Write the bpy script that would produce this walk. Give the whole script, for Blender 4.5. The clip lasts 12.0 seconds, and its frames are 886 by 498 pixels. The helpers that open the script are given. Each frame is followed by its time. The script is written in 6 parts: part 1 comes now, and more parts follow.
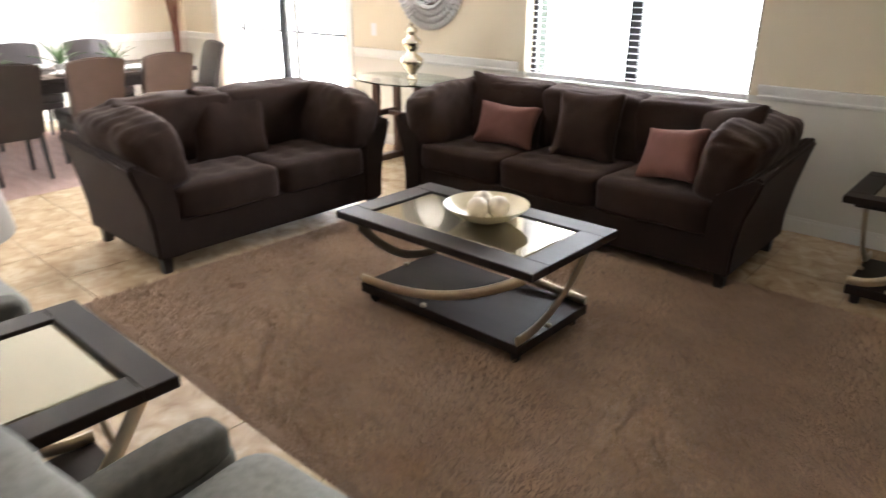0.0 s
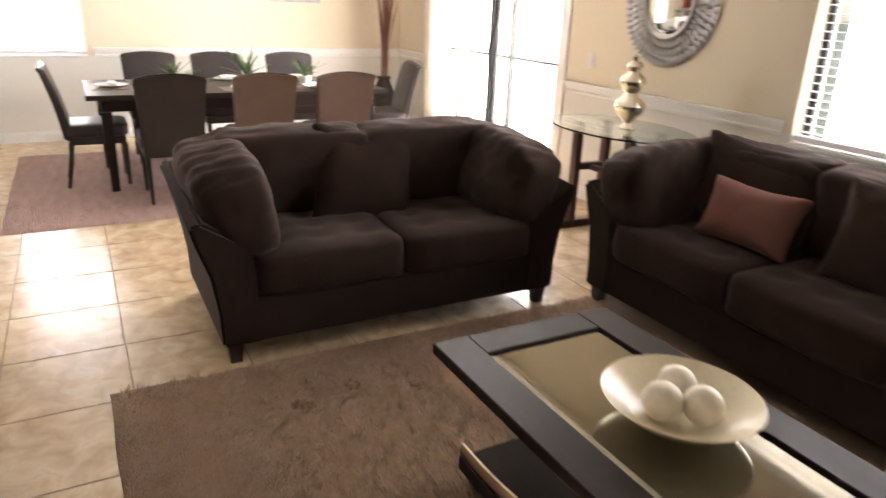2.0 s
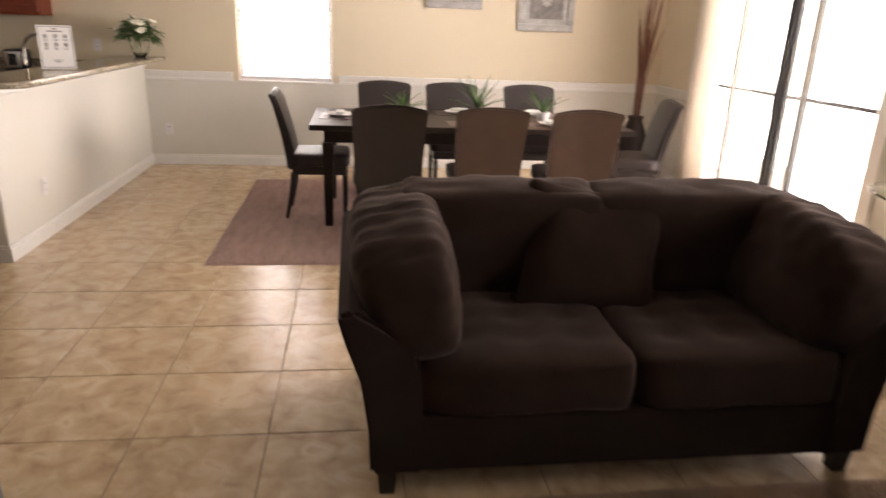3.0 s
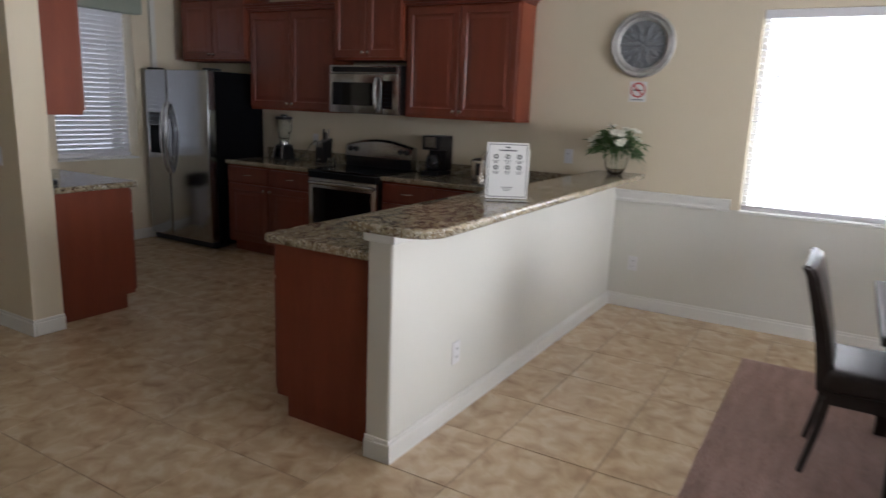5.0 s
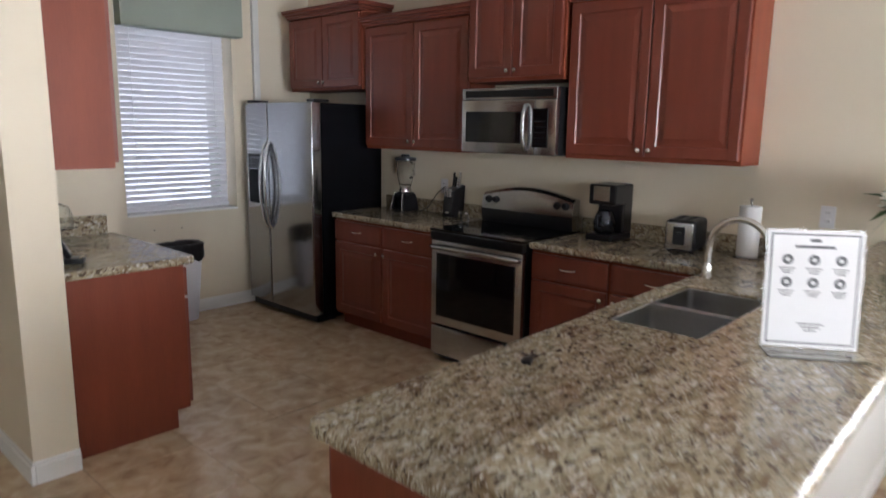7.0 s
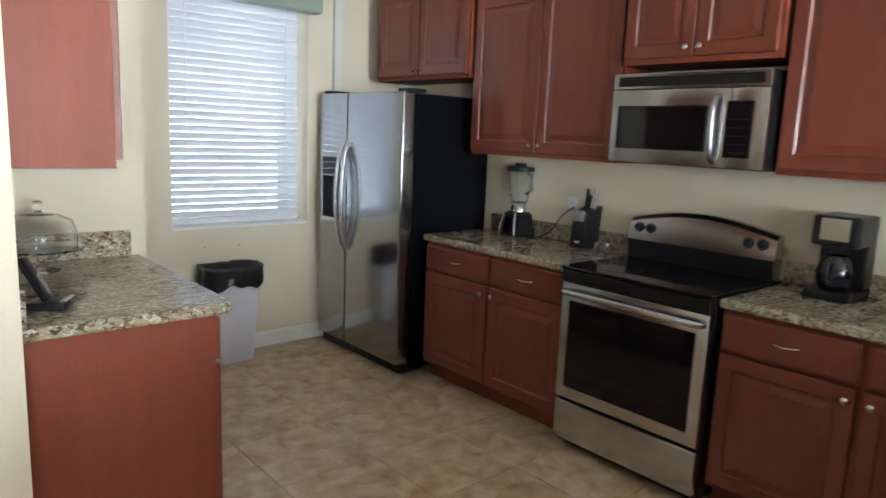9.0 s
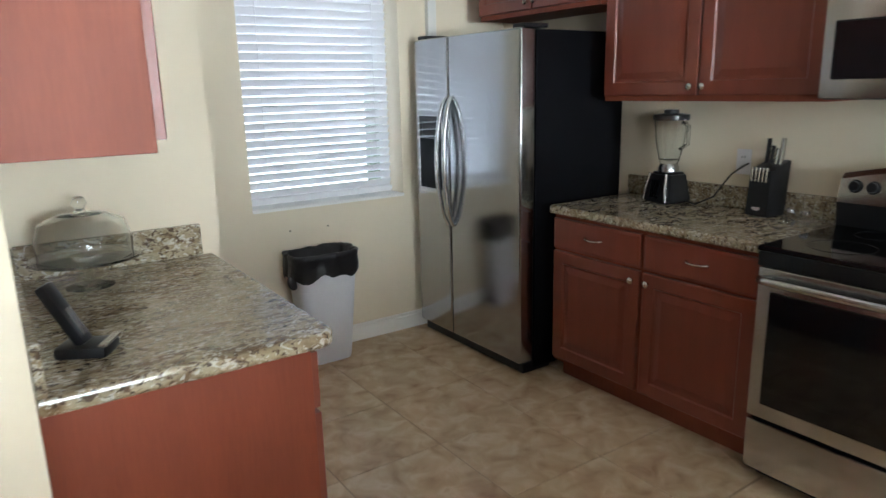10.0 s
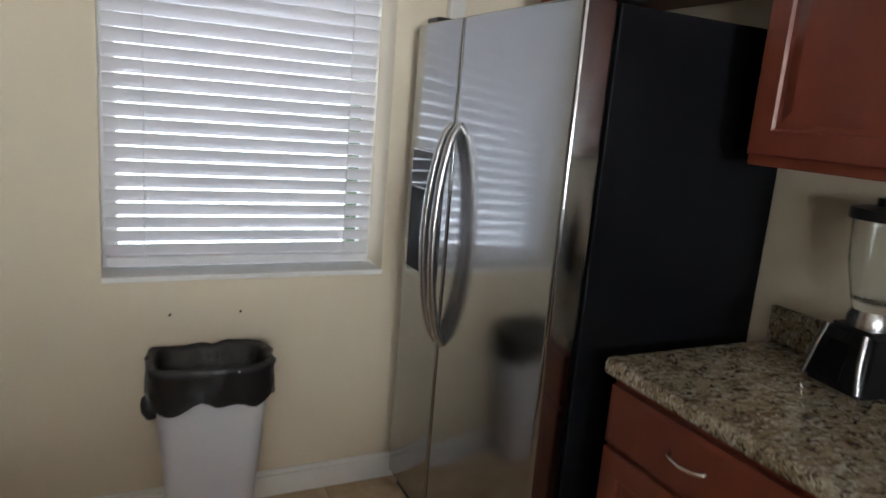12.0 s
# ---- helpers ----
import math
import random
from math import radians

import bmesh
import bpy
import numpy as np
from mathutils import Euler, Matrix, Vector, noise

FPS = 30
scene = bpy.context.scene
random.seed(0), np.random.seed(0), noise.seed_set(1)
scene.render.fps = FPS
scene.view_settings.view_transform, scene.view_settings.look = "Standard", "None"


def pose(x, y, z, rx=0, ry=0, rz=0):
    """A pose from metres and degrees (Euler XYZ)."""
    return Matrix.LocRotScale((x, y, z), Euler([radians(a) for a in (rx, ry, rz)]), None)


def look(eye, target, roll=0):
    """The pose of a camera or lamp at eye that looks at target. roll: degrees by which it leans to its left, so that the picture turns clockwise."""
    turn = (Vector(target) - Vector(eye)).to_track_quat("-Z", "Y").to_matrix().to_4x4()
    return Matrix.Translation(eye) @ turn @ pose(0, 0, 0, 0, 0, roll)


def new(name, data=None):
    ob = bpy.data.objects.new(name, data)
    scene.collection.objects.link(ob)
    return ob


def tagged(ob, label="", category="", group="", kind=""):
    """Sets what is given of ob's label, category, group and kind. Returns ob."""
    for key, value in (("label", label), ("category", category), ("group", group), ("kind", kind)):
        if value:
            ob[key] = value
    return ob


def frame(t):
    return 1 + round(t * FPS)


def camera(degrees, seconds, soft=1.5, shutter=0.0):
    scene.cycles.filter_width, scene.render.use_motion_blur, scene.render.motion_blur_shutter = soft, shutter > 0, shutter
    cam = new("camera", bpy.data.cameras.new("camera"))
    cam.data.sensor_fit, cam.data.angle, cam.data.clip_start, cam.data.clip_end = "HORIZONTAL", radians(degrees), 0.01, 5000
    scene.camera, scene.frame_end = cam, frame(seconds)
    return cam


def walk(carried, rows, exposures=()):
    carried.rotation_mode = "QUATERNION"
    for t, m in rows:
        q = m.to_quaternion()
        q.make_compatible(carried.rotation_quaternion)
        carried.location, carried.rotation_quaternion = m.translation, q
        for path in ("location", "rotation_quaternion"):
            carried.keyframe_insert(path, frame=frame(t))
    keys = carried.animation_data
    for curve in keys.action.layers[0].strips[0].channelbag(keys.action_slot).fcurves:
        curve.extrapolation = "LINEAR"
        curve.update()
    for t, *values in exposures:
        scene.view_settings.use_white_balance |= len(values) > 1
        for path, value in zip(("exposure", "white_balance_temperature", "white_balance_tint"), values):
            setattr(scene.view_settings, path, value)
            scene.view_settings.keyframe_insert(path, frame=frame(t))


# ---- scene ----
cam = camera(66.7, 12.0, shutter=0.4)
PATH = [
    (0, (1.241, 0.726, 1.564), (0.006, 2.115, 0.825), 0.2),
    (0.5, (1.086, 0.979, 1.553), (0.003, 2.494, 0.825), -0.3),
    (1, (0.927, 1.263, 1.532), (-0.3, 2.664, 0.803), 0.9),
    (1.5, (0.725, 1.56, 1.526), (-0.733, 2.718, 0.797), 1.2),
    (2, (0.393, 1.864, 1.509), (-1.255, 2.764, 0.821), 2.3),
    (2.5, (0.005, 2.096, 1.485), (-1.79, 2.689, 0.831), 3.6),
    (3, (-0.457, 2.227, 1.444), (-2.34, 2.487, 0.819), 2.3),
    (3.5, (-0.957, 2.156, 1.455), (-2.868, 2.105, 0.868), 1.5),
    (3.7, (-1.175, 2.138, 1.43), (-3.096, 1.932, 0.914), 1.3),
    (5.3, (-2.618, 1.574, 1.557), (-4.202, 0.43, 1.128), 2.7),
    (5.5, (-2.768, 1.481, 1.555), (-4.302, 0.269, 1.135), 2.9),
    (6, (-3.116, 1.192, 1.548), (-4.665, -0.009, 1.149), 2.3),
    (6.5, (-3.434, 0.916, 1.558), (-4.96, -0.319, 1.177), 1.3),
    (7, (-3.742, 0.64, 1.592), (-5.189, -0.692, 1.233), 0.9),
    (7.2, (-3.883, 0.502, 1.605), (-5.347, -0.832, 1.331), -0.7),
    (8.8, (-4.385, -0.293, 1.539), (-5.715, -1.751, 1.212), 2.9),
    (9, (-4.43, -0.42, 1.518), (-5.727, -1.905, 1.183), 2.4),
    (9.5, (-4.528, -0.779, 1.515), (-5.745, -2.313, 1.109), 1.6),
    (10, (-4.72, -1.15, 1.493), (-5.816, -2.756, 1.027), -1.3),
    (10.5, (-4.984, -1.501, 1.446), (-6.077, -3.11, 0.983), 1.7),
    (11, (-5.286, -1.776, 1.45), (-6.419, -3.365, 1.014), 1.7),
    (11.5, (-5.649, -2.068, 1.482), (-6.602, -3.767, 1.029), 5.3),
    (12, (-5.938, -2.341, 1.485), (-6.807, -4.096, 1.077), 4.7),
]
EXPOSURES = [(0, 0.8, 5900, 12), (1.5, 0.56, 6200, 15), (2.5, -0.12, 6750, 19), (3.5, -0.8, 7100, 24), (5.3, -0.9, 5600, 12), (6.0, -0.65, 5600, 13), (7.0, 0.02, 5600, 14), (9.0, 0.72, 5400, 4), (10.5, 0.7, 5450, 4), (11.4, 0.52, 5450, 2), (12, 0.3, 5850, 9)]
walk(cam, [(t, look(eye, target, roll)) for t, eye, target, roll in PATH], EXPOSURES)
L_NWIN, L_SLID, L_DIN, L_KIT, L_EAST = 112, 1150, 110, 13, 4

# ---- world and light ----
world = bpy.data.worlds.new("world")
scene.world = world
world.use_nodes = True
wn = world.node_tree
sky = wn.nodes.new("ShaderNodeTexSky")
sky.sky_type, sky.sun_disc, sky.sun_elevation, sky.sun_rotation = "NISHITA", False, radians(55), radians(0)
wn.links.new(sky.outputs[0], wn.nodes["Background"].inputs[0])
wn.nodes["Background"].inputs[1].default_value = 0.12


def opening_light(name, x, y, z, w, h, rx, rz, watts, col):
    """Daylight standing in a window's opening, or the added east fill, shining into the room."""
    d = bpy.data.lights.new(name, "AREA")
    d.shape, d.size, d.size_y, d.energy, d.color = "RECTANGLE", w, h, watts, col
    ob = new(name, d)
    ob.matrix_world = pose(x, y, z, rx, 0, rz)
    return ob


DAY = (1.0, 0.97, 0.92)
opening_light("daylight_window_north", -1.185, 5.80, 1.52, 1.8, 1.42, -90, 0, L_NWIN, DAY)
opening_light("daylight_slider", -6.3, 6.35, 1.27, 5.0, 2.5, -90, 0, L_SLID, DAY)
opening_light("daylight_window_dining", -7.92, 1.545, 1.55, 0.92, 1.4, -90, 90, L_DIN, DAY)
opening_light("daylight_window_kitchen", -6.36, -5.06, 1.65, 0.88, 1.55, -90, 180, L_KIT, (0.94, 0.94, 1.0))
# fill lamp added at a made-up east window; no known source there
opening_light("added_fill_east", 3.9, -1.5, 1.6, 2.2, 1.6, -90, -90, L_EAST, (1.0, 0.97, 0.92))

sun = bpy.data.lights.new("sun", "SUN")
sun.energy, sun.angle, sun.color = 2.5, radians(0.6), (1.0, 0.95, 0.88)
new("sun", sun).matrix_world = pose(0, 0, 20, -35, 0, 8)


# ---- materials ----
def mat(name, col, rough=0.5, metal=0.0, var=0.12, scale=3.0, fine=60.0, bump=0.0, stretch=(1, 1, 1), rnd=0.0, sheen=0.0, coat=0.0, dist=0.004, trans=0.0, rvar=0.0, spec=0.5):
    m = bpy.data.materials.new(name)
    m.use_nodes = True
    t = m.node_tree
    n, b = t.nodes, t.nodes["Principled BSDF"]
    L = t.links.new
    tc = n.new("ShaderNodeTexCoord")
    mp = n.new("ShaderNodeMapping")
    mp.inputs["Scale"].default_value = stretch
    L(tc.outputs["Object"], mp.inputs["Vector"])
    big, small = n.new("ShaderNodeTexNoise"), n.new("ShaderNodeTexNoise")
    for q, s in ((big, scale), (small, fine)):
        q.inputs["Scale"].default_value = s
        q.inputs["Detail"].default_value = 4
        L(mp.outputs[0], q.inputs["Vector"])

    def mth(op, a, c):
        q = n.new("ShaderNodeMath")
        q.operation = op
        for i, v in enumerate((a, c)):
            if isinstance(v, (int, float)):
                q.inputs[i].default_value = v
            else:
                L(v, q.inputs[i])
        return q.outputs[0]
    f = mth("ADD", mth("MULTIPLY", mth("SUBTRACT", big.outputs[0], 0.5), var * 4), mth("MULTIPLY", mth("SUBTRACT", small.outputs[0], 0.5), var * 2.5))
    if rnd:
        oi = n.new("ShaderNodeObjectInfo")
        f = mth("ADD", f, mth("MULTIPLY", mth("SUBTRACT", oi.outputs["Random"], 0.5), rnd * 2))
    f = mth("MAXIMUM", mth("ADD", f, 1.0), 0.15)
    sc = n.new("ShaderNodeVectorMath")
    sc.operation = "SCALE"
    sc.inputs[0].default_value = col
    L(f, sc.inputs["Scale"])
    L(sc.outputs[0], b.inputs["Base Color"])
    b.inputs["Roughness"].default_value, b.inputs["Metallic"].default_value = rough, metal
    b.inputs["Specular IOR Level"].default_value = spec
    if rvar:
        L(mth("ADD", mth("MULTIPLY", mth("SUBTRACT", big.outputs[0], 0.5), rvar * 3), rough), b.inputs["Roughness"])
    if sheen:
        b.inputs["Sheen Weight"].default_value = sheen
        b.inputs["Sheen Roughness"].default_value = 0.5
        b.inputs["Sheen Tint"].default_value = (*[min(1.0, 0.25 + 6 * c) for c in col], 1)
    if coat:
        b.inputs["Coat Weight"].default_value, b.inputs["Coat Roughness"].default_value = coat, 0.12
    if bump:
        bp = n.new("ShaderNodeBump")
        bp.inputs["Strength"].default_value, bp.inputs["Distance"].default_value = bump, dist
        L(small.outputs[0], bp.inputs["Height"])
        L(bp.outputs[0], b.inputs["Normal"])
    if trans:
        tr, mx = n.new("ShaderNodeBsdfTranslucent"), n.new("ShaderNodeMixShader")
        mx.inputs[0].default_value = trans
        L(sc.outputs[0], tr.inputs[0])
        L(b.outputs[0], mx.inputs[1])
        L(tr.outputs[0], mx.inputs[2])
        L(mx.outputs[0], n["Material Output"].inputs["Surface"])
    return m


def ramp_mat(name, stops, rough, scale, detail=6.0, rnd=True, voro=0.0, bump=0.0, stretch=(1, 1, 1), distort=0.6):
    """A mottled surface (tile, granite): noise, with voronoi grains for stone, through a ramp of colours."""
    m = bpy.data.materials.new(name)
    m.use_nodes = True
    t = m.node_tree
    n, b, L = t.nodes, t.nodes["Principled BSDF"], t.links.new
    tc = n.new("ShaderNodeTexCoord")
    mp = n.new("ShaderNodeMapping")
    mp.inputs["Scale"].default_value = stretch
    L(tc.outputs["Object"], mp.inputs["Vector"])
    if rnd:
        oi = n.new("ShaderNodeObjectInfo")
        cx = n.new("ShaderNodeMath")
        cx.operation = "MULTIPLY"
        cx.inputs[1].default_value = 40.0
        L(oi.outputs["Random"], cx.inputs[0])
        cb = n.new("ShaderNodeCombineXYZ")
        for k in range(3):
            L(cx.outputs[0], cb.inputs[k])
        L(cb.outputs[0], mp.inputs["Location"])
    nz = n.new("ShaderNodeTexNoise")
    nz.inputs["Scale"].default_value, nz.inputs["Detail"].default_value, nz.inputs["Distortion"].default_value = scale, detail, distort
    L(mp.outputs[0], nz.inputs["Vector"])
    fac = nz.outputs[0]
    if voro:
        vo = n.new("ShaderNodeTexVoronoi")
        vo.inputs["Scale"].default_value = voro
        L(mp.outputs[0], vo.inputs["Vector"])
        sp = n.new("ShaderNodeSeparateColor")
        L(vo.outputs["Color"], sp.inputs[0])
        mx = n.new("ShaderNodeMix")
        mx.inputs[0].default_value = 0.55
        L(nz.outputs[0], mx.inputs[2])
        L(sp.outputs[0], mx.inputs[3])
        fac = mx.outputs[0]
    rp = n.new("ShaderNodeValToRGB")
    e = rp.color_ramp.elements
    while len(e) < len(stops):
        e.new(0.5)
    for q, (p, c) in zip(e, stops):
        q.position, q.color = p, (*c, 1)
    L(fac, rp.inputs[0])
    L(rp.outputs[0], b.inputs["Base Color"])
    b.inputs["Roughness"].default_value = rough
    if bump:
        bp = n.new("ShaderNodeBump")
        bp.inputs["Strength"].default_value, bp.inputs["Distance"].default_value = bump, 0.003
        L(nz.outputs[0], bp.inputs["Height"])
        L(bp.outputs[0], b.inputs["Normal"])
    return m


def glass_mat(name, col, rough=0.0):
    m = bpy.data.materials.new(name)
    m.use_nodes = True
    b = m.node_tree.nodes["Principled BSDF"]
    b.inputs["Base Color"].default_value = (*col, 1)
    b.inputs["Roughness"].default_value, b.inputs["Transmission Weight"].default_value, b.inputs["IOR"].default_value = rough, 1.0, 1.45
    return m


M_WALL = mat("cream_wall_paint", (0.68, 0.6, 0.455), 0.75, var=0.015, scale=1.2, fine=240, bump=0.12)
M_WALL_LOW = mat("pale_wall_paint", (0.66, 0.645, 0.59), 0.7, var=0.015, scale=1.2, fine=240, bump=0.12)
M_CEIL = mat("ceiling_paint", (0.8, 0.78, 0.74), 0.9, var=0.02, fine=120, bump=0.25)
M_TRIM = mat("white_trim_paint", (0.78, 0.77, 0.74), 0.4, var=0.02)
M_TILE = ramp_mat("beige_floor_tile", [(0.28, (0.37, 0.25, 0.15)), (0.41, (0.48, 0.35, 0.215)), (0.53, (0.545, 0.41, 0.26)), (0.66, (0.62, 0.49, 0.33)), (0.82, (0.44, 0.315, 0.19))], 0.22, 9.0, bump=0.02)
M_GROUT = mat("tile_grout", (0.3, 0.22, 0.145), 0.9, var=0.1)
def granite_mat(name):
    """Polished granite: beige ground with wandering brown clouds, pale quartz and small dark streaked flecks."""
    m = bpy.data.materials.new(name)
    m.use_nodes = True
    t = m.node_tree
    n, b, L = t.nodes, t.nodes["Principled BSDF"], t.links.new
    tc, mp = n.new("ShaderNodeTexCoord"), n.new("ShaderNodeMapping")
    mp.inputs["Scale"].default_value = (1.0, 2.1, 1.6)
    mp.inputs["Rotation"].default_value = (0.1, 0.2, 0.5)
    L(tc.outputs["Object"], mp.inputs["Vector"])

    def layer(scale, detail, distort, stops):
        q, r = n.new("ShaderNodeTexNoise"), n.new("ShaderNodeValToRGB")
        q.inputs["Scale"].default_value, q.inputs["Detail"].default_value, q.inputs["Distortion"].default_value = scale, detail, distort
        L(mp.outputs[0], q.inputs["Vector"])
        e = r.color_ramp.elements
        while len(e) < len(stops):
            e.new(0.5)
        for w, (p, c) in zip(e, stops):
            w.position, w.color = p, (*c, 1)
        L(q.outputs[0], r.inputs[0])
        return r.outputs[0]

    def blend(fac, a, c):
        x = n.new("ShaderNodeMix")
        x.data_type = "RGBA"
        L(fac, x.inputs[0])
        L(a, x.inputs[6])
        L(c, x.inputs[7])
        return x.outputs[2]
    cloud = layer(9.0, 5, 1.2, [(0.34, (0.16, 0.11, 0.06)), (0.48, (0.29, 0.235, 0.145)), (0.6, (0.37, 0.325, 0.225)), (0.7, (0.22, 0.19, 0.12))])
    pale = layer(44.0, 3, 1.6, [(0.3, (0.5, 0.46, 0.38)), (0.7, (0.6, 0.57, 0.5))])
    dark = layer(60.0, 2, 0.6, [(0.3, (0.035, 0.026, 0.02)), (0.7, (0.12, 0.075, 0.045))])
    fp = layer(32.0, 4, 1.6, [(0.53, (0, 0, 0)), (0.6, (0.85, 0.85, 0.85))])
    fd = layer(42.0, 4, 1.2, [(0.39, (0.95, 0.95, 0.95)), (0.46, (0, 0, 0))])
    L(blend(fd, blend(fp, cloud, pale), dark), b.inputs["Base Color"])
    b.inputs["Roughness"].default_value = 0.12
    return m


M_GRANITE = granite_mat("speckled_granite")
M_CHERRY = mat("cherry_stained_wood", (0.16, 0.036, 0.019), 0.36, var=0.1, scale=2.0, fine=22, stretch=(9, 9, 0.8), bump=0.02, coat=0.1)
M_CHERRY_P = mat("cherry_end_panel", (0.185, 0.046, 0.022), 0.5, var=0.1, spec=0.25, scale=1.5, fine=20, stretch=(7, 7, 0.7))
M_STEEL = mat("brushed_stainless", (0.5, 0.5, 0.51), 0.2, 1.0, var=0.03, scale=2, fine=60, stretch=(30, 30, 1), bump=0.02, dist=0.0005)
M_STEEL_FR = mat("fridge_door_stainless", (0.4, 0.405, 0.415), 0.15, 1.0, var=0.03, scale=2.2, fine=5, bump=0.05, dist=0.01)
tg = M_STEEL_FR.node_tree.nodes.new("ShaderNodeTangent")
tg.direction_type, tg.axis = "RADIAL", "Z"
M_STEEL_FR.node_tree.links.new(tg.outputs[0], M_STEEL_FR.node_tree.nodes["Principled BSDF"].inputs["Tangent"])
M_STEEL_FR.node_tree.nodes["Principled BSDF"].inputs["Anisotropic"].default_value = 0.55
M_STEEL_SINK = mat("satin_sink_steel", (0.55, 0.55, 0.55), 0.3, 1.0, var=0.04)
M_STEEL_H = mat("polished_stainless", (0.5, 0.5, 0.5), 0.26, 1.0, var=0.02)
M_BLACK = mat("black_enamel", (0.009, 0.009, 0.01), 0.3, var=0.1, spec=0.35)
M_RING = mat("faint_burner_marking", (0.02, 0.02, 0.021), 0.25, var=0.1)
M_BLACKTEX = mat("black_textured_steel", (0.005, 0.005, 0.006), 0.35, var=0.1, fine=300, bump=0.1, spec=0.05)
M_BLACKGLASS = mat("black_glass", (0.006, 0.006, 0.007), 0.06, var=0.05)
M_NICKEL = mat("satin_nickel", (0.62, 0.6, 0.56), 0.25, 1.0, var=0.03)
M_CHAMP = mat("champagne_metal", (0.58, 0.5, 0.38), 0.3, 1.0, var=0.04)
M_SOFA = mat("chocolate_microfibre", (0.020, 0.0112, 0.0082), 0.95, var=0.14, scale=7, fine=260, bump=0.25, sheen=0.36, spec=0.1)
M_SOFA_CUSH = mat("chocolate_microfibre_cushion", (0.026, 0.0142, 0.0102), 0.95, var=0.2, scale=6, fine=220, bump=0.3, sheen=0.34, spec=0.1)
M_PILLOW = mat("terracotta_cushion_cloth", (0.135, 0.054, 0.041), 0.9, var=0.12, scale=9, fine=320, bump=0.4, sheen=0.2)
M_ESPRESSO = mat("espresso_wood", (0.02, 0.0125, 0.0095), 0.46, var=0.2, scale=3, fine=30, stretch=(1, 8, 8), spec=0.2)
M_WALNUT = mat("red_brown_wood", (0.085, 0.038, 0.024), 0.4, var=0.2, scale=3, fine=30, stretch=(8, 8, 1))
M_FOOT = mat("dark_wood_feet", (0.018, 0.012, 0.01), 0.4, var=0.2)
M_INSET = mat("bronze_tinted_glass", (0.3, 0.27, 0.2), 0.06, 0.85, var=0.03)
M_RUG = mat("tan_shag_rug", (0.33, 0.215, 0.14), 1.0, var=0.2, scale=2.5, fine=75, bump=1.0, dist=0.03, stretch=(1, 2.2, 1), sheen=0.1)
M_RUG2 = mat("mauve_woven_rug", (0.33, 0.205, 0.17), 1.0, var=0.22, scale=4, fine=26, bump=0.9, dist=0.02, stretch=(1.0, 4.5, 1), sheen=0.1)
M_PILE = mat("tan_shag_pile", (0.37, 0.25, 0.165), 1.0, var=0.26, scale=2.5, fine=32)
M_STAIN = mat("rug_stain", (0.2, 0.12, 0.08), 1.0, var=0.2, fine=75, bump=1.0, dist=0.02)
M_TWEED = mat("grey_tweed", (0.24, 0.235, 0.21), 0.95, var=0.2, scale=40, fine=300, bump=0.5, dist=0.003)
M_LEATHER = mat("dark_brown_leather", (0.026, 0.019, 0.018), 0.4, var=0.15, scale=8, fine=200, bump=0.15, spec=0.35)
M_TWEED_D = mat("charcoal_tweed", (0.085, 0.08, 0.066), 0.95, var=0.2, scale=40, fine=300, bump=0.5, dist=0.003)
# lighter brown for frames and placemats; on dining chair backs, leather painted as lit
M_LEATHER_B = mat("brown_leather_and_lit_backs", (0.082, 0.05, 0.04), 0.36, var=0.15, scale=8, fine=200, bump=0.15)
M_WHITE = mat("white_plastic", (0.72, 0.71, 0.72), 0.45, var=0.02)
M_BIN = mat("white_bin_plastic", (0.66, 0.66, 0.7), 0.45, var=0.03)
M_BAG = mat("black_bin_bag", (0.012, 0.012, 0.014), 0.28, var=0.2, scale=14, fine=18, bump=0.5, dist=0.015)
M_BLIND = mat("white_blind_slat", (0.74, 0.73, 0.75), 0.5, var=0.02, trans=0.04)
M_PAPER = mat("white_paper", (0.74, 0.73, 0.71), 0.8, var=0.02)
M_INK = mat("black_ink", (0.02, 0.02, 0.02), 0.7, var=0.05)
M_GREYINK = mat("faded_grey_ink", (0.13, 0.13, 0.13), 0.7, var=0.05)
M_RED = mat("red_ink", (0.5, 0.02, 0.02), 0.7, var=0.05)
M_SILVER = mat("aged_silver_paint", (0.42, 0.41, 0.4), 0.4, 0.5, var=0.2, scale=14, fine=80, bump=0.3)
M_GREYBLUE = mat("grey_blue_relief", (0.2, 0.21, 0.23), 0.55, 0.2, var=0.2, scale=18, fine=90, bump=0.4)
M_MIRROR = mat("mirror_silvering", (0.82, 0.82, 0.82), 0.02, 1.0, var=0.0)
M_MERCURY = mat("mercury_glass", (0.75, 0.68, 0.55), 0.14, 1.0, var=0.2, scale=14, fine=60)
M_GREEN = mat("green_glazed_ceramic", (0.012, 0.05, 0.033), 0.2, var=0.2, scale=8, coat=0.4)
M_CELADON = mat("celadon_glaze", (0.36, 0.44, 0.41), 0.2, var=0.06, scale=6)
M_SHADE = mat("oatmeal_lampshade_linen", (0.52, 0.46, 0.4), 0.9, var=0.06, fine=250, bump=0.3, trans=0.2)
M_BOWL = mat("cream_glazed_bowl", (0.68, 0.6, 0.42), 0.2, var=0.06, scale=10)
M_PEARL = mat("pearl_ball_glaze", (0.74, 0.66, 0.54), 0.3, var=0.1, scale=18, bump=0.2)
M_LEAF = mat("green_leaf", (0.06, 0.12, 0.03), 0.5, var=0.3, scale=12)
M_PETAL = mat("white_petal", (0.78, 0.76, 0.66), 0.6, var=0.06)
M_REED = mat("rust_dried_reed", (0.13, 0.045, 0.025), 0.8, var=0.3, scale=12)
